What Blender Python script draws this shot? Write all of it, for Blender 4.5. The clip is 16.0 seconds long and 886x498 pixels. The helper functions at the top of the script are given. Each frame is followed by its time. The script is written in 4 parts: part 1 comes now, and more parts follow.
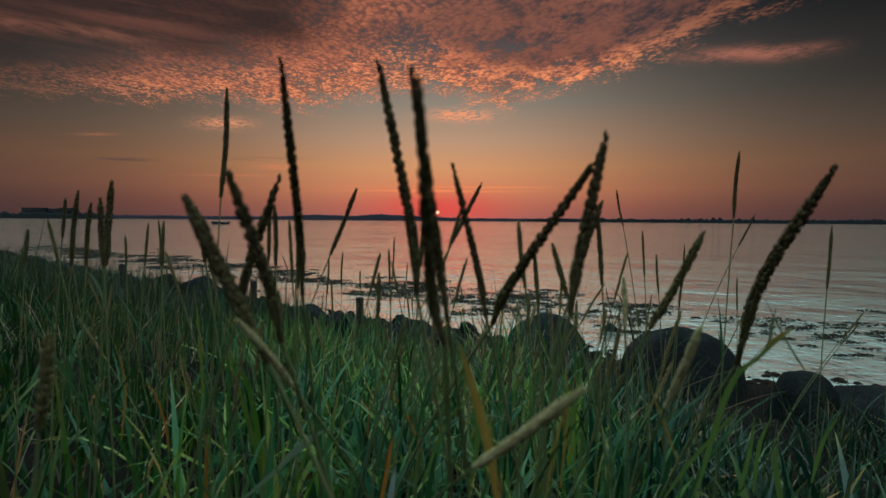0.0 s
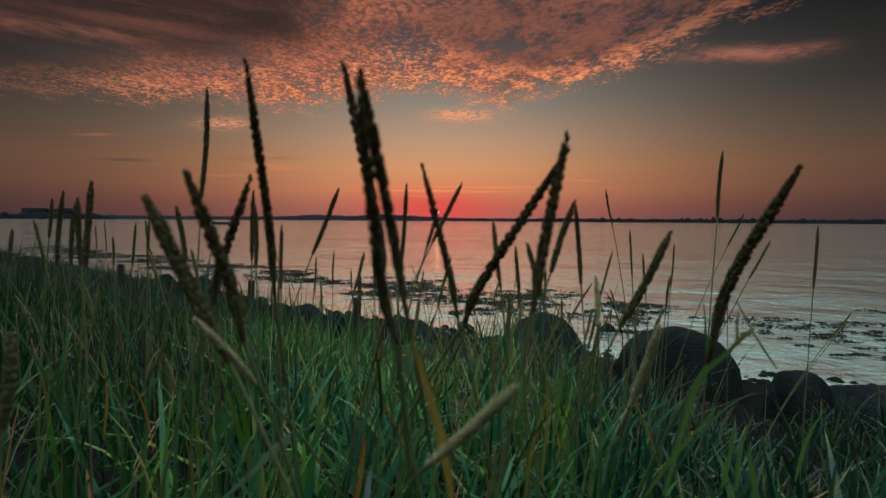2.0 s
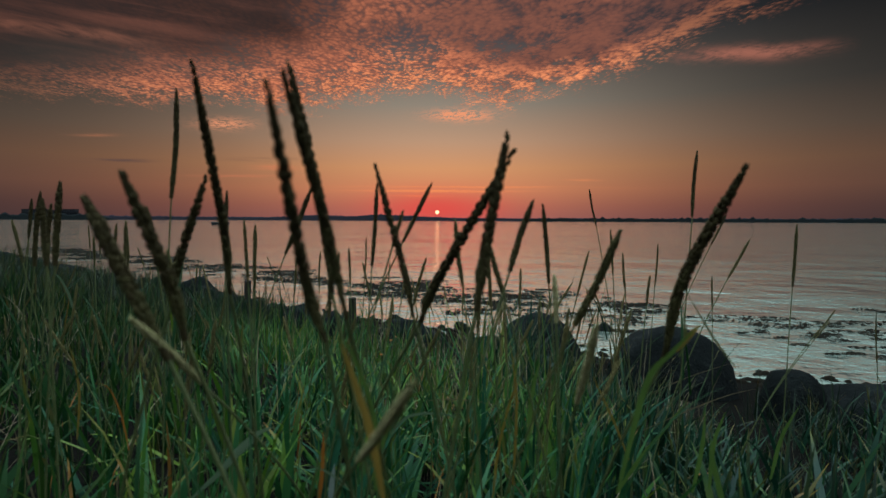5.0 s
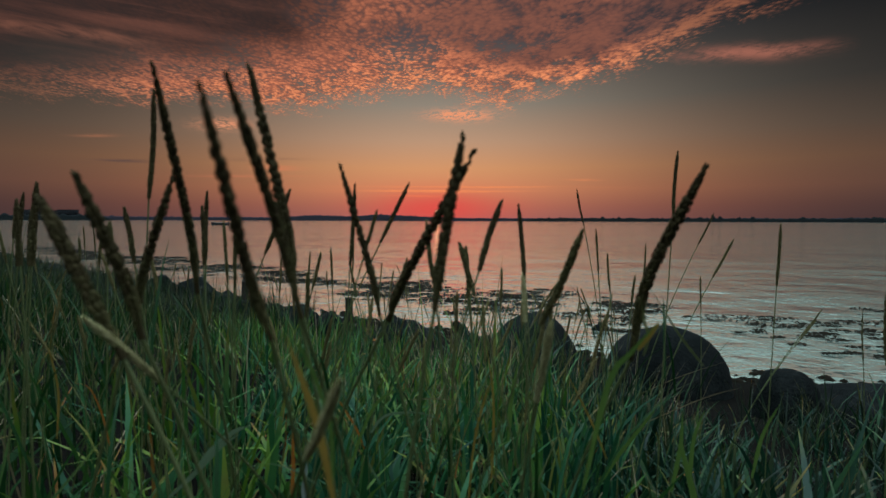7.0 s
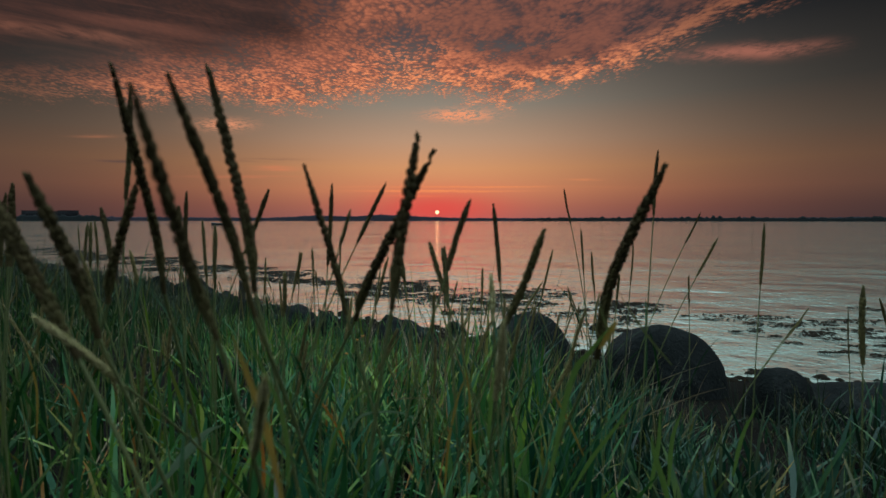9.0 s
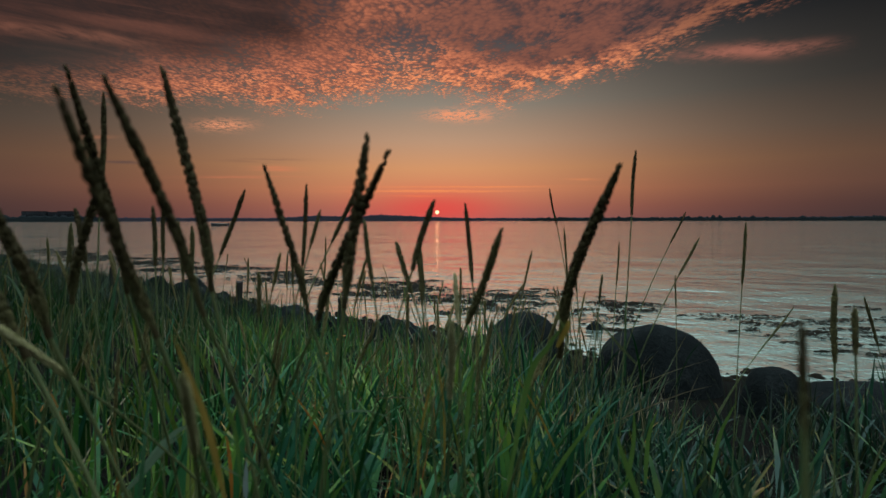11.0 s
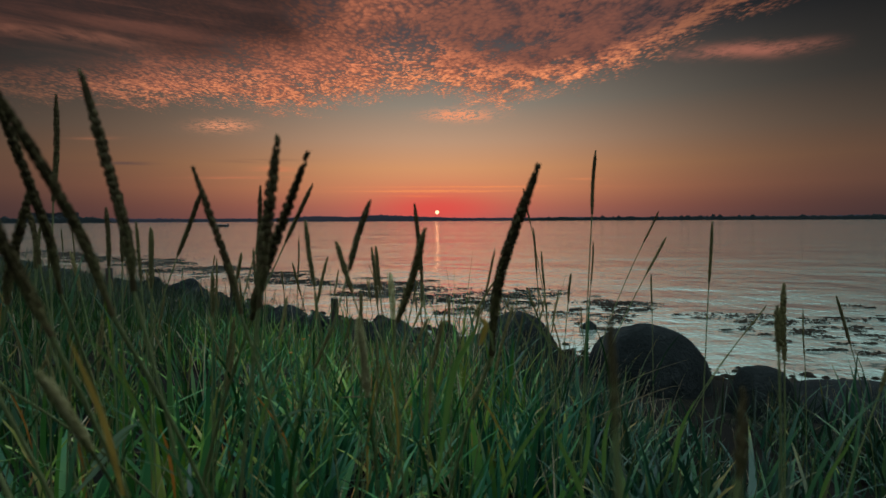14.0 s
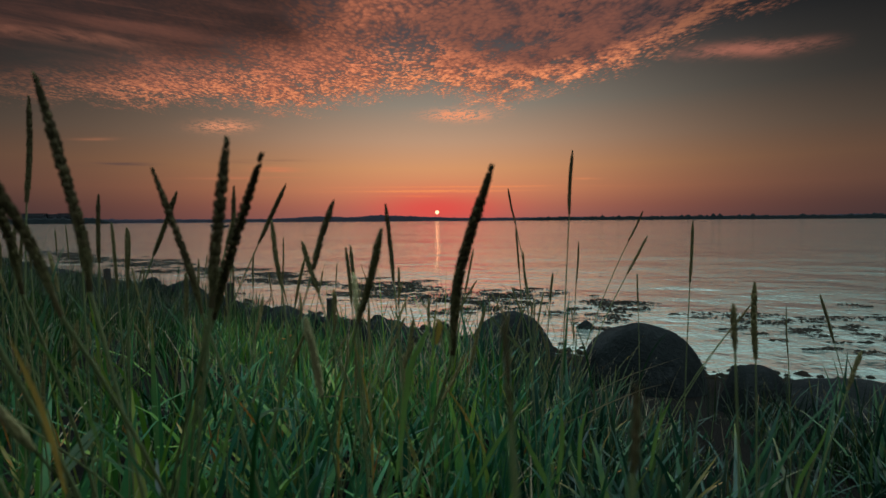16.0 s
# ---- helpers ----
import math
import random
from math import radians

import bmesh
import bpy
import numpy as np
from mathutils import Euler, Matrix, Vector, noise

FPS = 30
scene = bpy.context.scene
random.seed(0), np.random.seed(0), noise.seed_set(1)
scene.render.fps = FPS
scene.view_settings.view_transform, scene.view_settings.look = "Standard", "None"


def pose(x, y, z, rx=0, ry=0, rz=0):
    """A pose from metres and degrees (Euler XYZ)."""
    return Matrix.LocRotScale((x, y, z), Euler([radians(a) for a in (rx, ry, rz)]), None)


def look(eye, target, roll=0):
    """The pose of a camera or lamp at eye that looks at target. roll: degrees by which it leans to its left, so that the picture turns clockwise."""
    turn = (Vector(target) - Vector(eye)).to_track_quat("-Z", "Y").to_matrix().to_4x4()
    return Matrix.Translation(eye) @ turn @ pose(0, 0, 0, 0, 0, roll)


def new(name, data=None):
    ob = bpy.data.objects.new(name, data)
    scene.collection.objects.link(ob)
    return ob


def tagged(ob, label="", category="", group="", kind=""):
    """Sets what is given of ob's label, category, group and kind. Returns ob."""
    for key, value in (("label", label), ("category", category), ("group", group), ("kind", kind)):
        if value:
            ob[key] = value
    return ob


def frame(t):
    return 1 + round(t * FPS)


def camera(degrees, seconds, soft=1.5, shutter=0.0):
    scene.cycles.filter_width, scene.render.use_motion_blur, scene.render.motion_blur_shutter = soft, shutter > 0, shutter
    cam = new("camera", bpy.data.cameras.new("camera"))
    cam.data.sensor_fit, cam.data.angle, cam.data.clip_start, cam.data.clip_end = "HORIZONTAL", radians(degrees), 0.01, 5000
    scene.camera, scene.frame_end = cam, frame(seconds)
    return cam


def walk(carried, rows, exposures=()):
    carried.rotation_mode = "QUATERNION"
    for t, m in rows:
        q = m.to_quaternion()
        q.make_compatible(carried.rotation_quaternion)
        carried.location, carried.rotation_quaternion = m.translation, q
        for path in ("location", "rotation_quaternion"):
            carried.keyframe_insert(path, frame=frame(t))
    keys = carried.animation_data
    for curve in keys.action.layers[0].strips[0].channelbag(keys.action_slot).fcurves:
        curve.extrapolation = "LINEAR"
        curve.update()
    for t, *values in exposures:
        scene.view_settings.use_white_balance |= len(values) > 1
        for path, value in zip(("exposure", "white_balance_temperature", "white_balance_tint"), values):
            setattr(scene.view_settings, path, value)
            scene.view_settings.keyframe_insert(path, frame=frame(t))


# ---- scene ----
# ---------------- camera ----------------
LENS = 84.0
PATH = [
    (0.0, 0.0000, -0.0000, 1.7300, 86.71, -0.420, 0.0),
    (0.5, 0.0081, -0.0007, 1.7300, 86.71, -0.407, 0.0),
    (1.0, 0.0170, -0.0015, 1.7300, 86.71, -0.395, 0.0),
    (1.5, 0.0279, -0.0025, 1.7299, 86.71, -0.383, 0.0),
    (2.0, 0.0388, -0.0035, 1.7299, 86.71, -0.370, 0.0),
    (2.5, 0.0502, -0.0045, 1.7299, 86.71, -0.350, 0.0),
    (3.0, 0.0609, -0.0054, 1.7299, 86.71, -0.330, 0.0),
    (3.5, 0.0730, -0.0065, 1.7298, 86.71, -0.310, 0.0),
    (4.0, 0.0810, -0.0072, 1.7298, 86.71, -0.290, 0.0),
    (6.5, 0.1330, -0.0118, 1.7297, 86.71, -0.190, 0.0),
    (7.0, 0.1447, -0.0129, 1.7297, 86.71, -0.170, 0.0),
    (7.5, 0.1573, -0.0140, 1.7296, 86.71, -0.138, 0.0),
    (8.0, 0.1691, -0.0151, 1.7296, 86.71, -0.105, 0.0),
    (8.5, 0.1799, -0.0160, 1.7296, 86.71, -0.073, 0.0),
    (9.0, 0.1920, -0.0171, 1.7295, 86.71, -0.040, 0.0),
    (11.5, 0.2619, -0.0233, 1.7294, 86.71, 0.100, 0.0),
    (12.0, 0.2795, -0.0249, 1.7293, 86.71, 0.130, 0.0),
    (12.5, 0.2956, -0.0263, 1.7293, 86.71, 0.160, 0.0),
    (13.0, 0.3129, -0.0279, 1.7292, 86.71, 0.190, 0.0),
    (13.5, 0.3288, -0.0293, 1.7292, 86.71, 0.223, 0.0),
    (14.0, 0.3432, -0.0306, 1.7292, 86.71, 0.257, 0.0),
    (14.5, 0.3577, -0.0319, 1.7291, 86.71, 0.290, 0.0),
    (15.0, 0.3732, -0.0332, 1.7291, 86.71, 0.323, 0.0),
    (15.5, 0.3873, -0.0345, 1.7291, 86.71, 0.357, 0.0),
    (16.0, 0.4000, -0.0356, 1.7290, 86.71, 0.390, 0.0),
]
cam = camera(LENS, 16.0)
walk(cam, [(r[0], pose(*r[1:])) for r in PATH])
cam.data.dof.use_dof, cam.data.dof.focus_distance, cam.data.dof.aperture_fstop = True, 5.0, 4.4


# ---------------- node helpers ----------------
class Sock:
    """A shader value on which plain arithmetic can be written."""

    def __init__(self, tree, out):
        self.tree, self.out = tree, out

    def op(self, kind, *others):
        n = self.tree.nodes.new("ShaderNodeMath")
        n.operation = kind
        for i, o in enumerate((self, *others)):
            if isinstance(o, Sock):
                self.tree.links.new(o.out, n.inputs[i])
            else:
                n.inputs[i].default_value = o
        return Sock(self.tree, n.outputs[0])

    def __add__(self, o):
        return self.op("ADD", o)

    def __sub__(self, o):
        return self.op("SUBTRACT", o)

    def __mul__(self, o):
        return self.op("MULTIPLY", o)

    def __truediv__(self, o):
        return self.op("DIVIDE", o)

    def clamp(self):
        n = self.tree.nodes.new("ShaderNodeClamp")
        self.tree.links.new(self.out, n.inputs[0])
        return Sock(self.tree, n.outputs[0])

    def smooth(self, a, b):
        n = self.tree.nodes.new("ShaderNodeMapRange")
        n.interpolation_type = "SMOOTHSTEP"
        self.tree.links.new(self.out, n.inputs["Value"])
        n.inputs["From Min"].default_value, n.inputs["From Max"].default_value = a, b
        return Sock(self.tree, n.outputs[0])

    def bell(self, centre, width):
        """exp(-((v - centre) / width)^2)"""
        d = (self - centre) / width
        return Sock.op(d * d * -1.0, "EXPONENT")


def put_in(tree, socket, value):
    if isinstance(value, Sock):
        tree.links.new(value.out, socket)
    elif value is not None:
        if hasattr(socket.default_value, "__len__") and len(socket.default_value) == 4 and len(value) == 3:
            value = (*value, 1)
        socket.default_value = value


def ramp(tree, fac, stops, ease="LINEAR"):
    n = tree.nodes.new("ShaderNodeValToRGB")
    cr = n.color_ramp
    cr.interpolation = ease
    while len(cr.elements) < len(stops):
        cr.elements.new(0.5)
    for e, (p, c) in zip(cr.elements, stops):
        e.position = p
        e.color = (*c, 1) if hasattr(c, "__len__") else (c, c, c, 1)
    put_in(tree, n.inputs[0], fac)
    return Sock(tree, n.outputs[0])


def mix(tree, fac, a, b, blend="MIX"):
    n = tree.nodes.new("ShaderNodeMix")
    n.data_type, n.blend_type = "RGBA", blend
    put_in(tree, n.inputs[0], fac)
    put_in(tree, n.inputs[6], a)
    put_in(tree, n.inputs[7], b)
    return Sock(tree, n.outputs[2])


def grain(tree, vec, scale, detail=3.0, rough=0.55, warp=0.0):
    n = tree.nodes.new("ShaderNodeTexNoise")
    put_in(tree, n.inputs["Vector"], vec)
    n.inputs["Scale"].default_value, n.inputs["Detail"].default_value = scale, detail
    n.inputs["Roughness"].default_value, n.inputs["Distortion"].default_value = rough, warp
    return Sock(tree, n.outputs[0])


def vector(tree, x, y, z):
    n = tree.nodes.new("ShaderNodeCombineXYZ")
    for i, v in enumerate((x, y, z)):
        put_in(tree, n.inputs[i], v)
    return Sock(tree, n.outputs[0])


def split(tree, vec):
    n = tree.nodes.new("ShaderNodeSeparateXYZ")
    put_in(tree, n.inputs[0], vec)
    return [Sock(tree, o) for o in n.outputs]


def coords(tree, which="Object"):
    return Sock(tree, tree.nodes.new("ShaderNodeTexCoord").outputs[which])


# ---------------- sky and sun ----------------
SUN_AZ, SUN_EL = -0.68, 0.98      # degrees right of straight ahead, above the horizon
world = bpy.data.worlds.new("dusk_sky")
scene.world = world
world.use_nodes = True
wt = world.node_tree
wt.nodes.clear()
ray = coords(wt, "Generated")
dx, dy, dz = split(wt, ray)
el = dz.op("ARCSINE") * 57.2958
az = dx.op("ARCTAN2", dy) * 57.2958
up = (el / 90.0).clamp()


def e(deg):
    return deg / 90.0


TOP = (2.5, 3.1, 3.6)
core = ramp(wt, up, [(0, (.38, .135, .115)), (e(1.6), (.50, .165, .108)), (e(3.5), (.66, .245, .120)), (e(6), (.66, .305, .140)), (e(9), (.50, .300, .188)),
                     (e(13), (.28, .235, .185)), (e(20), (.066, .070, .078)), (e(25.5), (.036, .039, .047)), (e(29.5), (.40, .48, .57)), (e(36), (1.0, 1.24, 1.45)), (e(50), (1.6, 2.0, 2.4)), (1, TOP)])
side = ramp(wt, up, [(0, (.039, .027, .029)), (e(1.6), (.051, .032, .031)), (e(3.5), (.084, .046, .036)), (e(6), (.088, .051, .036)), (e(9), (.048, .039, .032)),
                     (e(13), (.018, .018, .018)), (e(20), (.006, .007, .008)), (e(25.5), (.005, .006, .008)), (e(29.5), (.36, .44, .53)), (e(36), (.95, 1.18, 1.40)), (e(50), (1.6, 2.0, 2.4)), (1, TOP)])
toward = az.bell(-0.5, 25.6)
clear = mix(wt, toward, side, core)
glow = az.bell(SUN_AZ, 7.5) * el.bell(SUN_EL + 0.4, 2.1)
clear = mix(wt, glow * 0.75, clear, (.80, .062, .055))

# the cloud sheet, laid on a plane high above
zc = dz.op("MAXIMUM", 0.03)
px, py = dx / zc, dy / zc
u, v = dx / dy.op("MAXIMUM", 0.05), dz / dy.op("MAXIMUM", 0.05)
sheet = vector(wt, px, py * 0.6, 0.0)
big = grain(wt, sheet, 1.1, 4, 0.55, 0.4)
mid = grain(wt, vector(wt, px, py * 0.6, 7.0), 2.6, 3, 0.55, 0.6)
puff = grain(wt, sheet, 4.5, 5, 0.62, 0.5)
tilted = vector(wt, px * 0.9 + py * 0.35, py * 0.55 - px * 0.25, 3.0)
fine = grain(wt, tilted, 17.0, 6, 0.62, 0.1)
# small rounded cells of the sheet, drawn out along the wind
lean_x, lean_y = px * 0.93 + py * 0.22 + (puff - 0.5) * 0.14, py * 0.62 - px * 0.24 + (mid - 0.5) * 0.16
vor = wt.nodes.new("ShaderNodeTexVoronoi")
vor.feature = "SMOOTH_F1"
put_in(wt, vor.inputs["Vector"], vector(wt, lean_x, lean_y, 0.0))
vor.inputs["Scale"].default_value, vor.inputs["Smoothness"].default_value = 42.0, 0.4
cell = Sock(wt, vor.outputs["Distance"]) * -1.25 + 1.0
low = ramp(wt, (u + 1.0) / 2.0, [(.05, .245), (.165, .238), (.28, .232), (.36, .222), (.42, .245), (.485, .257), (.51, .25), (.566, .228), (.60, .25),
                                 (.647, .277), (.687, .305), (.728, .334), (.767, .38), (.813, .426), (.86, .455), (1.0, .52)])
rise = v - low
edge = rise + (big - 0.5) * 0.06 + (puff - 0.5) * 0.10 + (cell - 0.5) * 0.03
dens = edge.smooth(-0.012, 0.03)
clumpy = u.smooth(-0.08, 0.16)
speck = cell * (clumpy * -0.10 + 0.26) + fine * 0.46 + (puff - 0.5) * (clumpy * 0.5 + 0.36) + (clumpy * 0.07 + 0.18)
# thick middle of the sheet, unlit from below; the thin rim glows
hollow = (u - 0.20 + (mid - 0.5) * 0.35).bell(0, .19) * (v - 0.375 + (mid - 0.5) * 0.10).bell(0, .055)
band = (u + 0.16 + (big - 0.5) * 0.3).bell(0, .30) * (v - 0.30 - u * 0.12 + (mid - 0.5) * 0.06).bell(0, .05)
rim = (rise + (mid - 0.5) * 0.07).bell(0.022, 0.042)
dusky = (v - 0.345 - u * 0.10 + (big - 0.5) * 0.12).smooth(-0.02, 0.07) * (u * -1.0 - 0.20 + (big - 0.5) * 0.3).smooth(-0.12, 0.14)
patchy = mid.smooth(0.36, 0.64)
power = (rim * 0.95 + band * 0.75 + patchy * (clumpy * -0.22 + 0.45) - hollow * 1.1 + 0.02).clamp().op("MAXIMUM", 0.10) * (u.smooth(0.30, 0.56) * -0.45 + 1.0) * (u.smooth(-0.12, -0.70) * -0.40 + 1.0)
shade = mix(wt, u.smooth(-0.2, 0.35), (.150, .070, .055), (.050, .040, .044))
body = mix(wt, (speck + (mid - 0.5) * 0.35).smooth(0.32, 0.60) * (power * 0.72 + 0.20), shade, (.44, .140, .080))
lit = speck.smooth(0.44, 0.72) * power
flame = mix(wt, rim, (.88, .265, .125), (1.0, .34, .145))
glowing = mix(wt, lit, body, flame)
combed = grain(wt, vector(wt, u * 1.6 + v * 2.0, v * 14.0 + u * 2.4, 2.0), 1.6, 4, 0.6, 0.5)
veil = mix(wt, (combed.smooth(.42, .72) * (u * -1.0 - 0.25).smooth(-0.1, 0.4)) * 0.75, (.028, .020, .019), (.15, .060, .043))
glowing = mix(wt, dusky * 0.93, glowing, veil)
gaps = (speck + (mid - 0.5) * 0.6).smooth(0.24, 0.56)
gap_left = (u + 0.80).bell(0, .20) * (v - .335).bell(0, .045)
left_end = (u + 0.70 + (big - 0.5) * 0.25).smooth(-0.16, 0.14) * (v * -1.0 + 0.31 + (puff - 0.5) * 0.05).smooth(-0.02, 0.05) * -1.0 + (v * -1.0 + 0.31 + (puff - 0.5) * 0.05).smooth(-0.02, 0.05)
cover = (left_end * -0.8 + 1.0) * dens * ((gaps * 0.72 + 0.28).op("MAXIMUM", dusky)) * (gap_left * -0.75 + 1.0) * (u.smooth(0.30, 0.55) * -0.60 + 1.0)
clouds = mix(wt, cover, clear, glowing)
lobe = ((u - 0.035).bell(0, .055) * (v - .211).bell(0, .011) + (u + 0.44).bell(0, .05) * (v - .192).bell(0, .011) * 0.6) * (speck + (fine - 0.5) * 0.8).smooth(.38, .56) * 1.4
flare = (v - .400 + (u + .9) * .16 + (big - .5) * .05).bell(0, .013) * (u * -1.0 - .50).smooth(0, .15) * puff.smooth(.35, .65)
clouds = mix(wt, (flare * 0.4).clamp(), clouds, (.34, .130, .082))
streak = (v - .330 - (u - .5) * 0.07 + (big - .5) * .03).bell(0, .014) * (u - .62).smooth(-.20, -.08) * (u * -1.0 + .84).smooth(0, .2) * (combed * 0.5 + speck * 0.5).smooth(.36, .60)
clouds = mix(wt, lobe.clamp(), clouds, (.85, .32, .165))
clouds = mix(wt, (streak * 0.9).clamp(), clouds, (.36, .132, .092))
thin = grain(wt, vector(wt, az * 0.07, el * 2.6, 0.0), 1.5, 2, 0.5)
ragged = (thin - 0.5) * 0.02
for at_u, at_v, wide, tall, much, tint in ((-.02, .0600, .13, .0022, .95, (.95, .30, .10)), (.05, .0685, .17, .0020, .75, (.90, .28, .10)), (-.06, .0500, .06, .0020, .5, (.95, .22, .08)),
                                           (-.33, .1065, .045, .0050, .65, (.72, .21, .10)), (-.655, .1185, .06, .0035, .75, (.085, .055, .055)), (-.70, .1690, .04, .003, .35, (.50, .18, .09)),
                                           (-.36, .1230, .07, .003, .4, (.13, .075, .065)), (.28, .0830, .03, .002, .5, (.85, .26, .10)), (-.40, .0890, .10, .002, .4, (.70, .20, .10))):
    wisp = (u - at_u).bell(0, wide) * (v - at_v + ragged * 0.35 + (puff - 0.5) * 0.006).bell(0, tall) * thin.smooth(.25, .6)
    clouds = mix(wt, (wisp * much).clamp(), clouds, tint)
above = (el - 25.5).smooth(0.0, 6.0)
clouds = mix(wt, above, clouds, clear)
# the eastern half of the sky, behind the walk, is already in dusk
dusk = (dy * -1.0).smooth(0.2, 0.98) * 0.80
clouds = mix(wt, dusk, clouds, (.10, .12, .16))

sky_tex = wt.nodes.new("ShaderNodeTexSky")
sky_tex.sky_type, sky_tex.sun_disc = "NISHITA", False
sky_tex.sun_elevation, sky_tex.sun_rotation = radians(SUN_EL), radians(SUN_AZ)
clouds = mix(wt, above * 0.08, clouds, Sock(wt, sky_tex.outputs[0]), "ADD")
sx, sy, sz = math.sin(radians(SUN_AZ)) * math.cos(radians(SUN_EL)), math.cos(radians(SUN_AZ)) * math.cos(radians(SUN_EL)), math.sin(radians(SUN_EL))
cosine = dx * sx + dy * sy + dz * sz
disc = cosine.smooth(math.cos(radians(0.25)), math.cos(radians(0.16)))
final = mix(wt, disc, clouds, (2.4, 1.3, 0.7))
bg = wt.nodes.new("ShaderNodeBackground")
put_in(wt, bg.inputs[0], final)
bg.inputs[1].default_value = 1.0
wout = wt.nodes.new("ShaderNodeOutputWorld")
wt.links.new(bg.outputs[0], wout.inputs[0])

sun = new("sun", bpy.data.lights.new("sun", "SUN"))
sun.data.energy, sun.data.angle, sun.data.color = 0.00008, radians(0.53), (1.0, 0.40, 0.13)
sun.matrix_world = look((0, 0, 0), (-sx, -sy, -sz))


# ---------------- materials ----------------
def material(name, rough=0.6, spec=0.3, ior=1.5):
    m = bpy.data.materials.new(name)
    m.use_nodes = True
    b = m.node_tree.nodes["Principled BSDF"]
    b.inputs["Roughness"].default_value = rough
    b.inputs["Specular IOR Level"].default_value = spec
    b.inputs["IOR"].default_value = ior
    return m, m.node_tree, b


def bump(tree, b, height, strength, distance):
    n = tree.nodes.new("ShaderNodeBump")
    n.inputs["Strength"].default_value, n.inputs["Distance"].default_value = strength, distance
    put_in(tree, n.inputs["Height"], height)
    tree.links.new(n.outputs[0], b.inputs["Normal"])


def island(tree):
    return Sock(tree, tree.nodes.new("ShaderNodeNewGeometry").outputs["Random Per Island"])


def water_material():
    """Murky shallow water: a mirror at a flat glance, its own blue-green body where one looks down into it."""
    m, t, b = material("sea_water", 0.1, 0.0, 1.33)
    x, y, z = split(t, coords(t))
    stain = grain(t, vector(t, x * 0.25, y * 0.6, 1.0), 1.0, 3, 0.6)
    put_in(t, b.inputs["Base Color"], mix(t, stain, (.276, .362, .288), (.318, .410, .328)))
    gust = grain(t, vector(t, x * 0.02, y * 0.10, 9.0), 1.0, 3, 0.6, 0.6)
    waves = grain(t, vector(t, x * 0.055 + y * 0.014, y * 0.050 - x * 0.012, 4.0), 1.0, 8, 0.57, 0.3)
    cross = grain(t, vector(t, x * 1.3 - y * 0.4, y * 1.7 + x * 0.4, 2.0), 1.0, 3, 0.55, 0.5)
    chop = grain(t, vector(t, x * 0.36 + y * 0.10, y * 0.42 - x * 0.08, 6.0), 1.0, 2, 0.5, 0.6)
    lap = grain(t, vector(t, x * 2.0 + y * 0.6, y * 5.0 - x * 0.8, 8.0), 1.0, 2, 0.5, 0.5)
    bump(t, b, waves * 0.66 * (gust * 0.8 + 0.6) + chop * 0.11 + cross * 0.045 + lap * 0.010, 1.0, 1.0)
    normal = b.inputs["Normal"].links[0].from_socket
    gl = t.nodes.new("ShaderNodeBsdfGlossy")
    gl.inputs["Color"].default_value = (.97, .97, .89, 1)
    put_in(t, gl.inputs["Roughness"], gust.smooth(.3, .7) * 0.03 + 0.04)
    t.links.new(normal, gl.inputs["Normal"])
    lw = t.nodes.new("ShaderNodeLayerWeight")
    lw.inputs["Blend"].default_value = 0.5
    t.links.new(normal, lw.inputs["Normal"])
    ms = t.nodes.new("ShaderNodeMixShader")
    put_in(t, ms.inputs[0], Sock(t, lw.outputs["Facing"]).smooth(0.54, 0.975) * 0.80 + 0.13)
    t.links.new(b.outputs[0], ms.inputs[1])
    t.links.new(gl.outputs[0], ms.inputs[2])
    t.links.new(ms.outputs[0], t.nodes["Material Output"].inputs[0])
    return m


def rock_material():
    m, t, b = material("boulder", 0.9, 0.04)
    o = coords(t)
    n1, n2 = grain(t, o, 2.5, 5, 0.6), grain(t, o, 28, 4, 0.7)
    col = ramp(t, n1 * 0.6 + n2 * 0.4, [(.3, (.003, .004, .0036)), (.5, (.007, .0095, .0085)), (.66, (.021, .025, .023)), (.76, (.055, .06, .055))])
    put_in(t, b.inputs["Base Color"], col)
    bump(t, b, n2 * 0.7 + n1 * 2.0, 0.9, 0.03)
    return m


def soil_material():
    m, t, b = material("bank_soil", 0.95, 0.02)
    o = coords(t)
    n1, n2 = grain(t, o, 1.5, 4), grain(t, o, 30, 4, 0.7)
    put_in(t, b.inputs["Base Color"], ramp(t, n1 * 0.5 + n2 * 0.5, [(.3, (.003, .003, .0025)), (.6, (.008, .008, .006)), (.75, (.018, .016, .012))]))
    bump(t, b, n2, 0.8, 0.02)
    return m


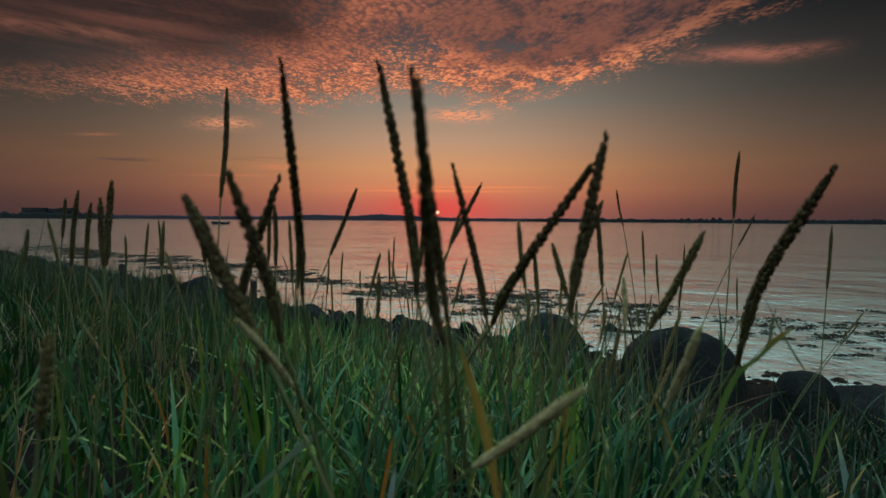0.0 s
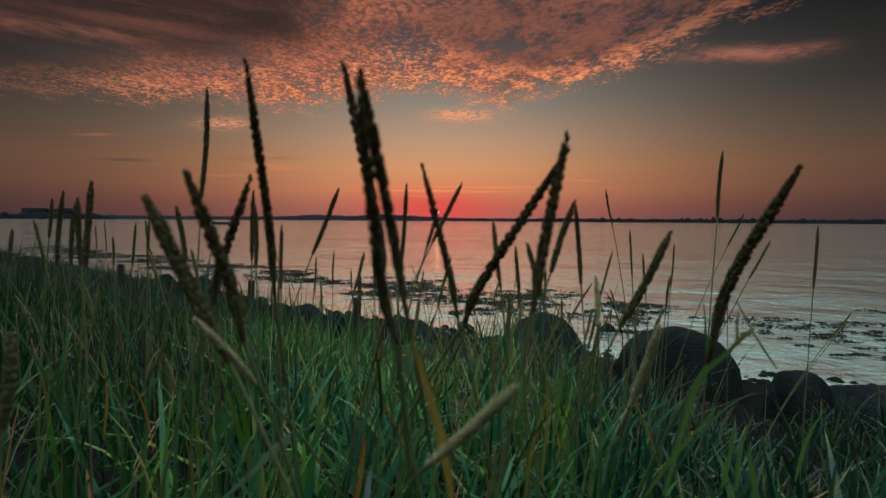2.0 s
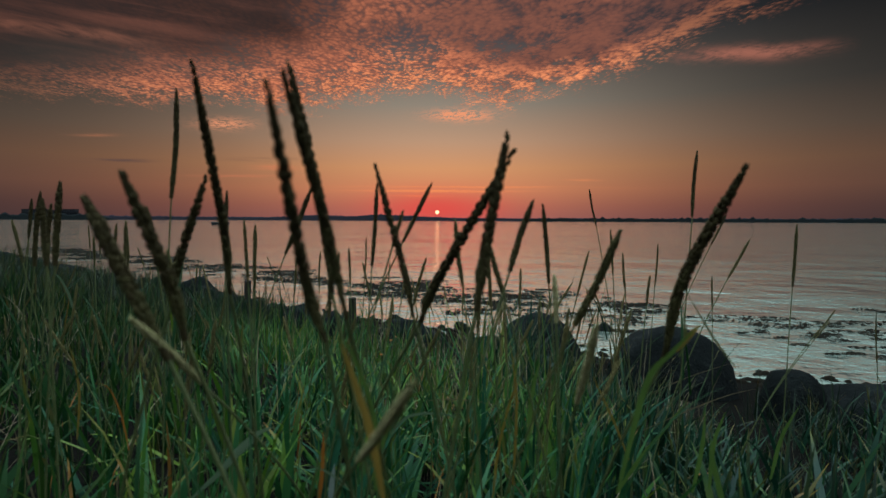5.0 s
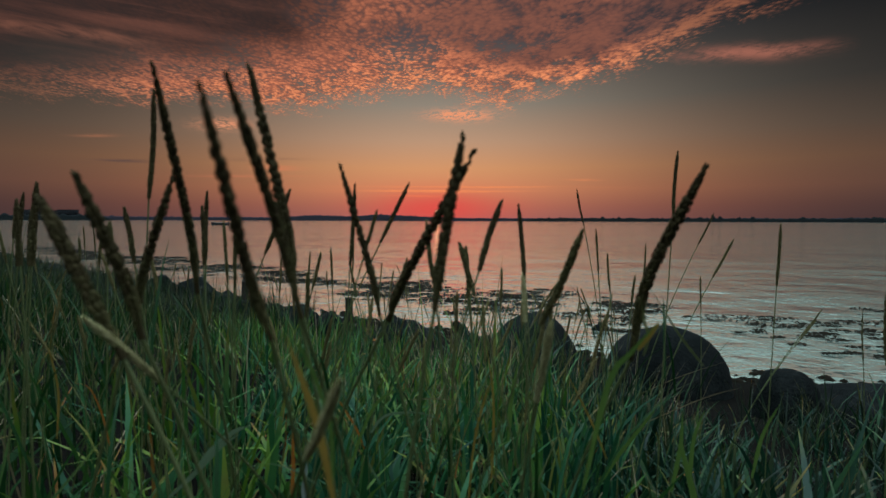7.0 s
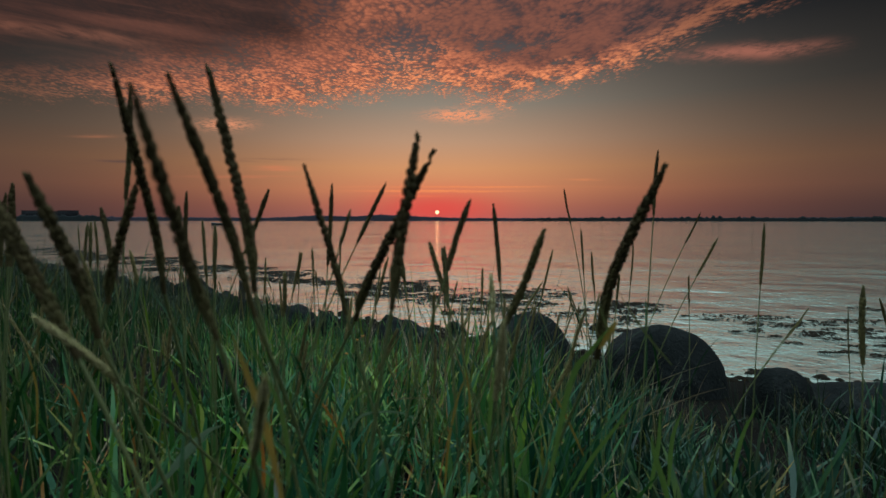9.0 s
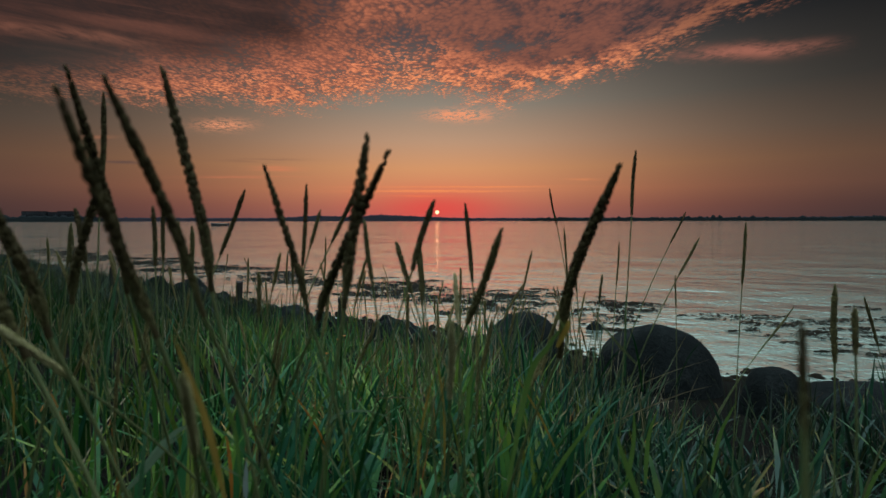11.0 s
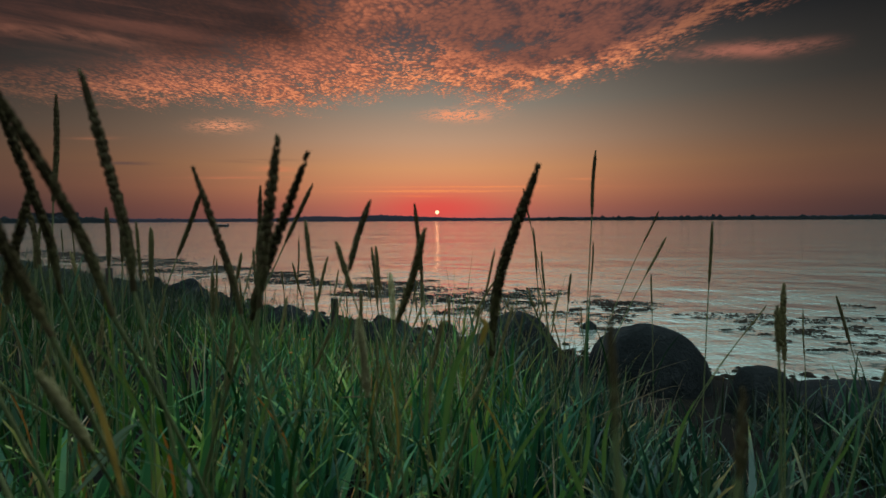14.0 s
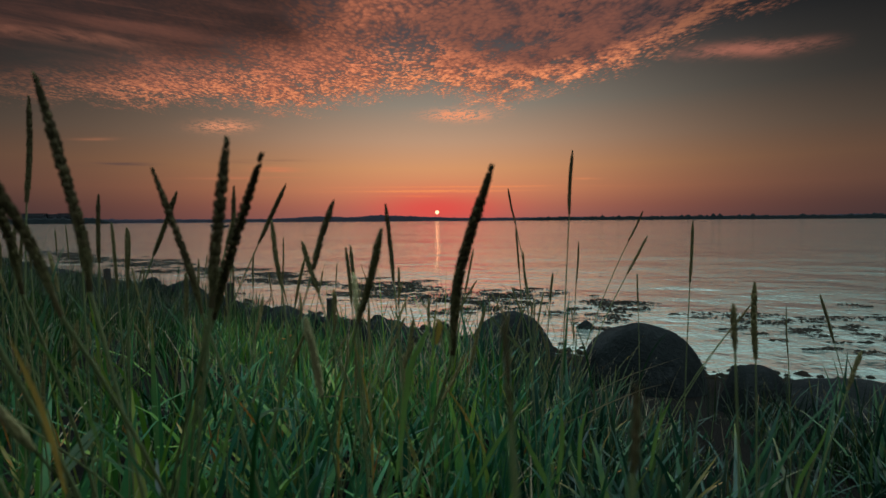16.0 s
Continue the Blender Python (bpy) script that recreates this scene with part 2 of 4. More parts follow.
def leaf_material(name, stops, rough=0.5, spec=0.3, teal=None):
    """Leaves that differ one by one; teal gives the second, bluer kind that grows in patches, darkened to dim the right
    side.
    """
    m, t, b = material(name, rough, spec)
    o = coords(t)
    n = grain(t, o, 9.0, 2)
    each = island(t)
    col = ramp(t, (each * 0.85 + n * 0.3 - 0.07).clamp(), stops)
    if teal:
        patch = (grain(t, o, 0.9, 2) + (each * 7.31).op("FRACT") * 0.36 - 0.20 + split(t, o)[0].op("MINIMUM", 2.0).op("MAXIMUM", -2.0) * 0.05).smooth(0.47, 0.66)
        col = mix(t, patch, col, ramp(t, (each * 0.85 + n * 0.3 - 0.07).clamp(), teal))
    along = t.nodes.new("ShaderNodeAttribute")
    along.attribute_name = "along"
    f = Sock(t, along.outputs["Fac"])
    dry = (f + (each * 13.7).op("FRACT") * 0.9 + (n - 0.5) * 0.4).smooth(1.50, 1.95)
    col = mix(t, dry, col, mix(t, (each * 5.1).op("FRACT"), (.12, .18, .02), (.27, .13, .03)))
    put_in(t, b.inputs["Base Color"], col)
    b.inputs["Subsurface Weight"].default_value = 0.0
    tr = t.nodes.new("ShaderNodeBsdfTranslucent")
    t.links.new(b.inputs["Base Color"].links[0].from_socket, tr.inputs[0])
    ms = t.nodes.new("ShaderNodeMixShader")
    ms.inputs[0].default_value = 0.2
    t.links.new(b.outputs[0], ms.inputs[1])
    t.links.new(tr.outputs[0], ms.inputs[2])
    t.links.new(ms.outputs[0], t.nodes["Material Output"].inputs[0])
    return m


def plain_material(name, lo, hi, scale=6.0, rough=0.8, fine=0.3, spec=0.05):
    m, t, b = material(name, rough, spec)
    o = coords(t)
    n1, n2 = grain(t, o, scale, 4), grain(t, o, scale * 9, 3, 0.7)
    put_in(t, b.inputs["Base Color"], mix(t, (n1 * 0.7 + n2 * 0.5 - 0.1).clamp(), lo, hi))
    bump(t, b, n2, fine, 0.005)
    return m


WATER = water_material()
ROCK = rock_material()
SOIL = soil_material()
# the teal ramp is darkened too, so the right side looks dimmer
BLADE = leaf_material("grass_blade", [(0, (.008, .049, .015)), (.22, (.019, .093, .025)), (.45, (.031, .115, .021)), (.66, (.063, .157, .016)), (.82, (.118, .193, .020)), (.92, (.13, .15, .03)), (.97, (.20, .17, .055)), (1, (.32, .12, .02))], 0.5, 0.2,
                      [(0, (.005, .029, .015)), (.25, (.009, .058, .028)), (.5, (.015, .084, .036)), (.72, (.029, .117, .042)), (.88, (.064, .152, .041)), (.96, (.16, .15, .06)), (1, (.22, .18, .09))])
# ear tones darkened for the dim zone against the sky
EAR = leaf_material("grass_ear", [(0, (.032, .026, .011)), (.5, (.050, .041, .018)), (1, (.080, .066, .028))], 0.9, 0.05)
STALK = leaf_material("grass_stalk", [(0, (.06, .10, .035)), (.5, (.115, .135, .045)), (1, (.21, .165, .065))], 0.6)
WEED = plain_material("seaweed", (.004, .004, .003), (.016, .013, .007), 12, 0.9)
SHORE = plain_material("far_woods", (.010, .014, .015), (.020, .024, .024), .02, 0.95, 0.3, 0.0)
# distance haze is mixed into this paler, bluer woods colour
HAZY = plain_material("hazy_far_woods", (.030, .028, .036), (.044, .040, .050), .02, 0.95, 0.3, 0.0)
# darker copy of the blades: shade, mainly at the left, put into the colour
SHADED_GRASS = leaf_material("shaded_green_grass", [(0, (.003, .018, .006)), (.3, (.006, .034, .008)), (.6, (.012, .050, .009)), (.85, (.030, .068, .012)), (.96, (.09, .09, .03)), (1, (.20, .10, .02))], 0.55, 0.12)
# bluer kind of grass, its colour also darkened for the dim right corner
DIM_TEAL = leaf_material("dimmed_blue_green_grass", [(0, (.003, .015, .008)), (.3, (.005, .030, .016)), (.6, (.010, .047, .023)), (.85, (.021, .074, .026)), (.96, (.08, .13, .03)), (1, (.16, .14, .06))], 0.5, 0.25)
# dimmed copy of the grass; shade on the outer bank put into its colour
DIM_GRASS = leaf_material("dimmed_shore_grass", [(0, (.004, .014, .007)), (.4, (.008, .024, .009)), (.75, (.016, .036, .009)), (.93, (.045, .05, .014)), (1, (.10, .075, .025))], 0.6)
WOOD = plain_material("weathered_wood", (.018, .016, .014), (.055, .048, .040), 14, 0.85)
RAIL = plain_material("worn_boat_rail", (.10, .095, .085), (.18, .17, .15), 9, 0.7)
HULL = plain_material("boat_hull", (.012, .013, .015), (.030, .031, .034), 5, 0.6)
PALE = leaf_material("dry_straw", [(0, (.14, .12, .065)), (.5, (.22, .18, .10)), (1, (.32, .27, .16))], 0.7)
WALL = plain_material("pale_wall", (.010, .011, .012), (.017, .017, .018), .05, 0.9)


# ---------------- building helpers ----------------
def mesh_from(name, verts, faces, mat, smooth=True):
    me = bpy.data.meshes.new(name)
    me.from_pydata([tuple(map(float, p)) for p in verts], [], faces)
    me.materials.append(mat)
    if smooth:
        me.polygons.foreach_set("use_smooth", [True] * len(me.polygons))
    me.update()
    return me


def part(name, bm, mat, parent, label=""):
    me = bpy.data.meshes.new(name)
    bm.to_mesh(me)
    bm.free()
    me.materials.append(mat)
    me.polygons.foreach_set("use_smooth", [True] * len(me.polygons))
    ob = new(name, me)
    ob.parent = parent
    if label:
        ob["label"] = label
    return ob


def tube(bm, pts, r0, r1, sides=6):
    rings = []
    for i, p in enumerate(pts):
        d = (pts[min(i + 1, len(pts) - 1)] - pts[max(i - 1, 0)]).normalized()
        s = d.cross(Vector((0.3, 1, 0.1))).normalized()
        q = d.cross(s)
        r = r0 + (r1 - r0) * i / (len(pts) - 1)
        rings.append([bm.verts.new(p + (s * math.cos(a) + q * math.sin(a)) * r) for a in (6.2832 * k / sides for k in range(sides))])
    for a, b in zip(rings, rings[1:]):
        for k in range(sides):
            bm.faces.new((a[k], a[(k + 1) % sides], b[(k + 1) % sides], b[k]))


def shore_y(x):
    """Where the water's edge lies ahead, for a place x metres to the right."""
    q = min(max(x, 0.0), 8.0)
    return 7.5 - 0.75 * min(x, 0.0) - 0.68 * max(x, 0.0) + 0.035 * q * q + 0.12 * math.sin(x * 0.9 + 1.0)


def grass_edge(x):
    """How far ahead the closed grass reaches."""
    return 5.2 - 0.78 * (x - 0.5) if x < 0.5 else 5.2 - 0.95 * (x - 0.5) ** 1.12


def inland(x, y):
    """Metres from the water's edge, positive on the bank."""
    return (shore_y(x) - y) * 0.8


def ground_z(x, y):
    s = inland(x, y)
    if s < 0:
        z = max(-1.2, s * 0.22)
    else:
        k = min(s / 6.2, 1.0)
        z = 0.80 * k * k * (3 - 2 * k) + 0.03
    return z + 0.05 * noise.noise((x * 0.8, y * 0.8, 0.3)) * (1 if s > 0 else 0.4) - 0.02


# ---------------- ground and water ----------------
def build_ground():
    def axis(lo, hi, fine_lo, fine_hi, step):
        a = list(np.arange(fine_lo, fine_hi, step))
        k, p = step, fine_hi
        while p < hi:
            a.append(p)
            k *= 1.35
            p += k
        a.append(hi)
        k, p, b = step, fine_lo - step, []
        while p > lo:
            b.append(p)
            k *= 1.35
            p -= k
        b.append(lo)
        return b[::-1] + a
    xs, ys = axis(-4600, 4600, -22, 8, 0.2), axis(-4600, 4600, -3, 20, 0.2)
    verts, faces = [], []
    for y in ys:
        for x in xs:
            far = abs(x) > 60 or abs(y) > 60
            verts.append((x, y, ground_z(x, y) if not far else (-1.2 if inland(x, y) < 0 else 0.8)))
    n = len(xs)
    for j in range(len(ys) - 1):
        for i in range(n - 1):
            k = j * n + i
            faces.append((k, k + 1, k + n + 1, k + n))
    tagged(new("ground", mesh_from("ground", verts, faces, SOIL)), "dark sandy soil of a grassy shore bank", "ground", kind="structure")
    s = 4700
    ob = new("water", mesh_from("water", [(-s, -s, 0), (s, -s, 0), (s, s, 0), (-s, s, 0)], [(0, 1, 2, 3)], WATER, False))
    tagged(ob, "calm rippled sea reflecting the sunset sky", "water", kind="structure")


build_ground()


# ---------------- boulders ----------------
def boulder(x, y, z, w, d, h, seed, turn=0.0, label="rounded dark grey shore boulder", rough=0.10):
    bm = bmesh.new()
    bmesh.ops.create_icosphere(bm, subdivisions=4, radius=1.0)
    off = Vector((seed * 3.7, seed * 1.3, seed * 7.1))
    for vert in bm.verts:
        p = vert.co.normalized()
        k = 1 + rough * 1.8 * noise.noise(p * 0.9 + off) + rough * 0.8 * noise.noise(p * 2.3 + off) + rough * 0.22 * noise.noise(p * 6 + off) + 0.006 * noise.noise(p * 17 + off)
        q = p * k
        vert.co = Vector((q.x * w / 2, q.y * d / 2, q.z * h))
    me = bpy.data.meshes.new("boulder")
    bm.to_mesh(me)
    bm.free()
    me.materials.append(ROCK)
    me.polygons.foreach_set("use_smooth", [True] * len(me.polygons))
    ob = new("boulder", me)
    ob.matrix_world = pose(x, y, z, 0, 0, turn)
    return tagged(ob, label, "boulder", "boulders along the shore")


# ---------------- far shore ----------------
def far_land(dist, a0, a1, base, amp, seed, label, bushy, mat, hills=()):
    """A low strip of wooded land between two bearings (degrees), with an uneven crown line; hills: bearing, width, height."""
    rng = random.Random(seed)
    verts, faces = [], []
    n = int((a1 - a0) * 16)
    for i in range(n + 1):
        deg = a0 + (a1 - a0) * i / n
        a = radians(deg)
        ends = min(1.0, i / (0.06 * n), (n - i) / (0.06 * n))
        h = (base + amp * noise.noise((i * 0.021 + seed, seed, 0)) + bushy * abs(noise.noise((i * 0.11, seed, 4))) * 1.5 + bushy * abs(noise.noise((i * 0.37, seed, 9))) * 0.6 + bushy * 0.08 * rng.random()) * max(0.10, ends)
        h = max(h, 1.0) + sum(k * math.exp(-((deg - c) / w) ** 2) for c, w, k in hills)
        for dd, z in ((0, -1.5), (1.0, h * 0.8), (4, h), (60, h * 0.9), (240, -1.5)):
            d = dist + dd
            verts.append((math.sin(a) * d, math.cos(a) * d, z))
    for i in range(n):
        for k in range(4):
            q = i * 5 + k
            faces.append((q, q + 5, q + 6, q + 1))
    return tagged(new("far_shore", mesh_from("far_shore", verts, faces, mat, False)), label, "shoreline", kind="structure")


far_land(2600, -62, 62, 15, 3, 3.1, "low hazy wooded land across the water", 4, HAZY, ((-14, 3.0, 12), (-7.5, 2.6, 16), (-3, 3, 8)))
far_land(1900, 8, 64, 9, 2, 8.2, "dark tree line on the opposite shore", 9, SHORE)
far_land(1500, -64, -33.5, 12, 4, 5.7, "dark headland with trees across the bay", 5, SHORE)


def far_building(x, y, z, w, d, h, floors, bays, label):
    base = new("apartment_building")
    base.location = (x, y, z)
    tagged(base, label, "building", "buildings on the headland")
    bm = bmesh.new()
    bmesh.ops.create_cube(bm, size=1, matrix=Matrix.Translation((0, 0, h / 2)) @ Matrix.Diagonal((w, d, h, 1)))
    part("wall", bm, WALL, base)
    bm = bmesh.new()
    bmesh.ops.create_cube(bm, size=1, matrix=Matrix.Translation((0, 0, h + 0.4)) @ Matrix.Diagonal((w + 1.2, d + 1.2, 0.8, 1)))
    part("roof", bm, SHORE, base, "flat dark roof")
    pane = None
    for i in range(bays):
        for k in range(floors):
            at = ((i + 0.5) / bays * w - w / 2, -d / 2 - 0.06, (k + 0.55) / floors * h)
            if pane is None:
                bm = bmesh.new()
                bmesh.ops.create_cube(bm, size=1, matrix=Matrix.Diagonal((w / bays * 0.55, 0.16, h / floors * 0.5, 1)))
                pane = part("window", bm, GLASS, base, "dark window pane")
                pane.location = at
            else:
                o = new("window", pane.data)
                o.parent, o.location = base, at


GLASS = plain_material("dark_glass", (.02, .022, .026), (.03, .032, .036), .5, 0.15, 0.0)
far_building(-1150, 1390, 10, 62, 16, 19, 4, 9, "pale apartment block among trees on the far headland")
far_building(-1098, 1400, 10, 40, 16, 17, 3, 6, "lower pale apartment block on the far headland")
far_building(-1052, 1385, 10, 48, 16, 19, 4, 7, "long pale apartment block on the far headland")


def boat(x, y, turn):
    base = new("rowing_boat")
    base.matrix_world = pose(x, y, 0, 0, 0, turn)
    tagged(base, "small dark open boat moored on calm water", "boat")
    L, W = 6.3, 1.9

    def shell(inset, floor):
        bm = bmesh.new()
        rings = []
        for i in range(13):
            f = i / 12
            half = W / 2 * (1 - max(0, f - 0.35) ** 2.2 * 2.6) * (0.82 + 0.18 * min(1, f * 5)) - inset
            half = max(half, 0.03)
            top = 0.72 + 0.34 * f ** 2.5
            ring = [bm.verts.new((f * L - L / 2, half * math.sin(a), top - (top - floor) * math.cos(a) ** 0.7 if math.cos(a) > 0 else top))
                    for a in (radians(q) for q in (-90, -70, -45, -20, 0, 20, 45, 70, 90))]
            rings.append(ring)
        for r, q in zip(rings, rings[1:]):
            for j in range(8):
                bm.faces.new((r[j], r[j + 1], q[j + 1], q[j]))
        bm.faces.new(rings[0])
        return bm
    part("hull", shell(0, -0.2), HULL, base)
    bm = bmesh.new()
    for side in (-1, 1):
        line = []
        for i in range(13):
            f = i / 12
            half = max(W / 2 * (1 - max(0, f - 0.35) ** 2.2 * 2.6) * (0.82 + 0.18 * min(1, f * 5)), 0.03)
            line.append(Vector((f * L - L / 2, side * half, 0.74 + 0.34 * f ** 2.5)))
        tube(bm, line, 0.07, 0.06)
    part("gunwale", bm, RAIL, base, "pale worn gunwale")
    part("inner_shell", shell(0.06, 0.05), HULL, base, "dark worn inside of the hull")
    for k, fx in enumerate((-1.4, 0.0, 1.2)):
        bm = bmesh.new()
        bmesh.ops.create_cube(bm, size=1, matrix=Matrix.Translation((fx, 0, 0.58)) @ Matrix.Diagonal((0.28, 1.35 - 0.2 * k, 0.04, 1)))
        part("thwart", bm, WOOD, base)
    bm = bmesh.new()
    bmesh.ops.create_cube(bm, size=1, matrix=Matrix.Translation((-L / 2 - 0.12, 0, 0.85)) @ Matrix.Diagonal((0.34, 0.30, 0.60, 1)))
    bmesh.ops.bevel(bm, geom=bm.edges[:], offset=0.06, segments=2, affect="EDGES")
    part("outboard_motor", bm, HULL, base, "dark outboard motor at the stern")


boat(-77.8, 172, 174)


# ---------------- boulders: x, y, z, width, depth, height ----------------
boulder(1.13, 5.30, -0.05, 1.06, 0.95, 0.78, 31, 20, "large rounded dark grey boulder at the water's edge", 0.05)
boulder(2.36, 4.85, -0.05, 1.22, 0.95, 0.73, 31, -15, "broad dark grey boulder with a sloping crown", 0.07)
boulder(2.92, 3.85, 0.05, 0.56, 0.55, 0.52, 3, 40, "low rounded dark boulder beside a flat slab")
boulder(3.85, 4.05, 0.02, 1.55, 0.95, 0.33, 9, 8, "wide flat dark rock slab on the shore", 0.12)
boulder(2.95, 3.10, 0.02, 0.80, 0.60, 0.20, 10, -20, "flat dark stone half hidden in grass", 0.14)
boulder(0.40, 7.45, 0.0, 0.30, 0.30, 0.20, 4, 0, "small round dark stone standing in the shallows", 0.18)
boulder(2.68, 7.75, -0.02, 0.27, 0.22, 0.14, 5, 0, "small flat dark stone in the shallow water", 0.2)
boulder(-0.42, 6.85, 0.0, 0.92, 0.75, 0.33, 6, 12, "low broad grey shore boulder")
boulder(-1.45, 6.75, 0.10, 0.55, 0.5, 0.36, 11, 60)
boulder(-2.05, 7.3, 0.10, 0.75, 0.6, 0.36, 12, -30)
boulder(-2.85, 7.6, 0.15, 0.55, 0.5, 0.36, 13, 10)
boulder(-5.45, 11.0, 0.0, 0.98, 0.8, 0.42, 7, 5, "dark rounded boulder among shore grass", 0.14)
boulder(-6.5, 11.4, 0.0, 0.58, 0.55, 0.43, 8, 30, "dark round stone beside a larger boulder", 0.14)
boulder(-8.6, 12.9, 0.0, 1.3, 0.8, 0.26, 14, -10)
boulder(-3.9, 9.0, 0.05, 0.6, 0.5, 0.34, 15, 25)
boulder(-12.2, 15.6, 0.0, 1.6, 1.0, 0.30, 16, 0)
boulder(-15.5, 18.2, 0.0, 1.4, 1.0, 0.32, 17, 20)
boulder(-19.5, 21.4, 0.0, 1.8, 1.1, 0.36, 18, 0)
rng = random.Random(5)
for i in range(46):
    x = rng.uniform(-16, 5.0)
    y = shore_y(x) - rng.uniform(-0.1, 0.8)
    w = rng.uniform(0.12, 0.42)
    boulder(x, y, ground_z(x, y) - 0.02, w, w * rng.uniform(0.7, 1.1), w * rng.uniform(0.3, 0.55), 20 + i, rng.uniform(0, 180), "small dark wet stone on the shoreline", 0.2)


# ---------------- wooden posts ----------------
def post(x, y, z, w, h, lean):
    bm = bmesh.new()
    bmesh.ops.create_cone(bm, cap_ends=True, segments=12, radius1=w / 2, radius2=w * 0.46, depth=h, matrix=Matrix.Translation((0, 0, h / 2)))
    bmesh.ops.subdivide_edges(bm, edges=[q for q in bm.edges if abs(q.verts[0].co.z - q.verts[1].co.z) > h / 2], cuts=5)
    for q in bm.verts:
        k = 1 + 0.10 * noise.noise(q.co * 9 + Vector((x * 5, 0, 0)))
        q.co.x, q.co.y = q.co.x * k, q.co.y * k
        if q.co.z > h * 0.98:
            q.co.z += 0.03 * noise.noise(q.co * 20)
    me = bpy.data.meshes.new("wooden_post")
    bm.to_mesh(me)
    bm.free()
    me.materials.append(WOOD)
    ob = new("wooden_post", me)
    ob.matrix_world = pose(x, y, z, lean, -lean, 0)
    tagged(ob, "short weathered wooden post at the water's edge", "post", "old breakwater posts")


post(-1.03, 6.2, 0.15, 0.10, 0.60, 1.5)
post(-3.0, 7.7, 0.15, 0.11, 0.62, -2)
post(-7.3, 11.2, 0.1, 0.15, 0.58, 1)


# ---------------- floating seaweed, wrack and pebbles ----------------
def weed_patches():
    rng = random.Random(11)
    V, F = [], []

    def clump(x, y, r):
        for _ in range(int(8 + r * 250)):
            a, q = rng.uniform(0, 6.28), r * rng.random() ** 0.6
            cx, cy = x + math.cos(a) * q * 2.2, y + math.sin(a) * q * 1.1
            n, b = 7, len(V)
            s, h = rng.uniform(0.007, 0.025), rng.uniform(0.004, 0.022)
            V.append((cx, cy, h + 0.005))
            for i in range(n):
                t = 6.283 * i / n
                k = s * rng.uniform(0.5, 1.3)
                V.append((cx + math.cos(t) * k * 1.5, cy + math.sin(t) * k, rng.uniform(0.001, h * 0.8)))
            for i in range(n):
                F.append((b, b + 1 + i, b + 1 + (i + 1) % n))
    made = 0
    while made < 1250:
        x = rng.uniform(-24, 11)
        off = rng.uniform(0.5, 6.5)
        y = shore_y(x) + off
        band = math.exp(-((off - (4.0 if x < 0.8 else 4.4 if x < 4.6 else 3.0)) / 1.6) ** 2)
        if noise.noise((x * 0.55, y * 0.9, 7.0)) * 0.9 + band * (0.86 if 0.8 < x < 4.6 else 0.64) + rng.uniform(-0.25, 0.25) < 0.48:
            continue
        if x > 4.6 and rng.random() < 0.5:
            made += 1
            continue
        clump(x, y, rng.uniform(0.02, 0.12) * (1.0 if rng.random() < 0.8 else 2.0))
        made += 1
    ob = new("floating_seaweed", mesh_from("floating_seaweed", V, F, WEED))
    tagged(ob, "scattered dark clumps of seaweed floating in the shallows", "seaweed", kind="stuff")
    V, F = [], []
    for _ in range(1500):
        x = rng.uniform(-20, 7)
        y = shore_y(x) - rng.gauss(0.1, 0.22)
        s = rng.uniform(0.02, 0.075)
        z = max(ground_z(x, y), 0.0)
        b, n = len(V), 6
        V.append((x, y, z + s * 0.7))
        for ring, (rr, zz) in enumerate(((0.7, 0.55), (1.1, 0.0))):
            for i in range(n):
                t = 6.283 * i / n + ring * 0.5
                k = s * rr * rng.uniform(0.75, 1.2)
                V.append((x + math.cos(t) * k * 1.3, y + math.sin(t) * k, z + s * zz - 0.01))
        for i in range(n):
            j = (i + 1) % n
            F.append((b, b + 1 + i, b + 1 + j))
            F.append((b + 1 + i, b + 1 + n + i, b + 1 + n + j, b + 1 + j))
    tagged(new("shore_wrack", mesh_from("shore_wrack", V, F, WEED)), "dark band of washed-up weed and pebbles along the water", "seaweed", kind="stuff")


weed_patches()


# lighter copies of the ear colour, as if better lit below the horizon
LOW_LIT_EAR = leaf_material("low_lit_ear", [(0, (.052, .052, .020)), (.5, (.082, .078, .030)), (1, (.130, .116, .047))], 0.9, 0.05)
OLIVE = leaf_material("olive_tan_ear", [(0, (.085, .080, .030)), (.5, (.130, .116, .045)), (1, (.19, .165, .068))], 0.9, 0.05)
MID_EAR = leaf_material("mid_lit_ear", [(0, (.040, .040, .016)), (.5, (.062, .058, .023)), (1, (.10, .088, .036))], 0.9, 0.05)
# ear colour brightened for near, low ears whose visible side gets little light
NEAR_LIT_EAR = leaf_material("near_lit_ear", [(0, (.27, .27, .11)), (.5, (.37, .35, .16)), (1, (.50, .46, .24))], 0.9, 0.05)
RUST = leaf_material("withered_leaf", [(0, (.16, .07, .015)), (.5, (.27, .12, .025)), (1, (.34, .20, .06))], 0.7)
GOLD = leaf_material("yellowed_leaf", [(0, (.20, .165, .03)), (.5, (.29, .185, .035)), (1, (.36, .215, .05))], 0.6)
BLEACHED = leaf_material("bleached_leaf", [(0, (.20, .27, .24)), (1, (.27, .34, .30))], 0.6)
ORANGE = leaf_material("withered_leaf", [(0, (.38, .13, .02)), (1, (.45, .18, .03))], 0.7)
GREEN = leaf_material("fresh_leaf", [(0, (.08, .17, .035)), (1, (.14, .23, .045))], 0.5)
SILVER = leaf_material("pale_leaf", [(0, (.12, .20, .11)), (1, (.17, .25, .15))], 0.5)


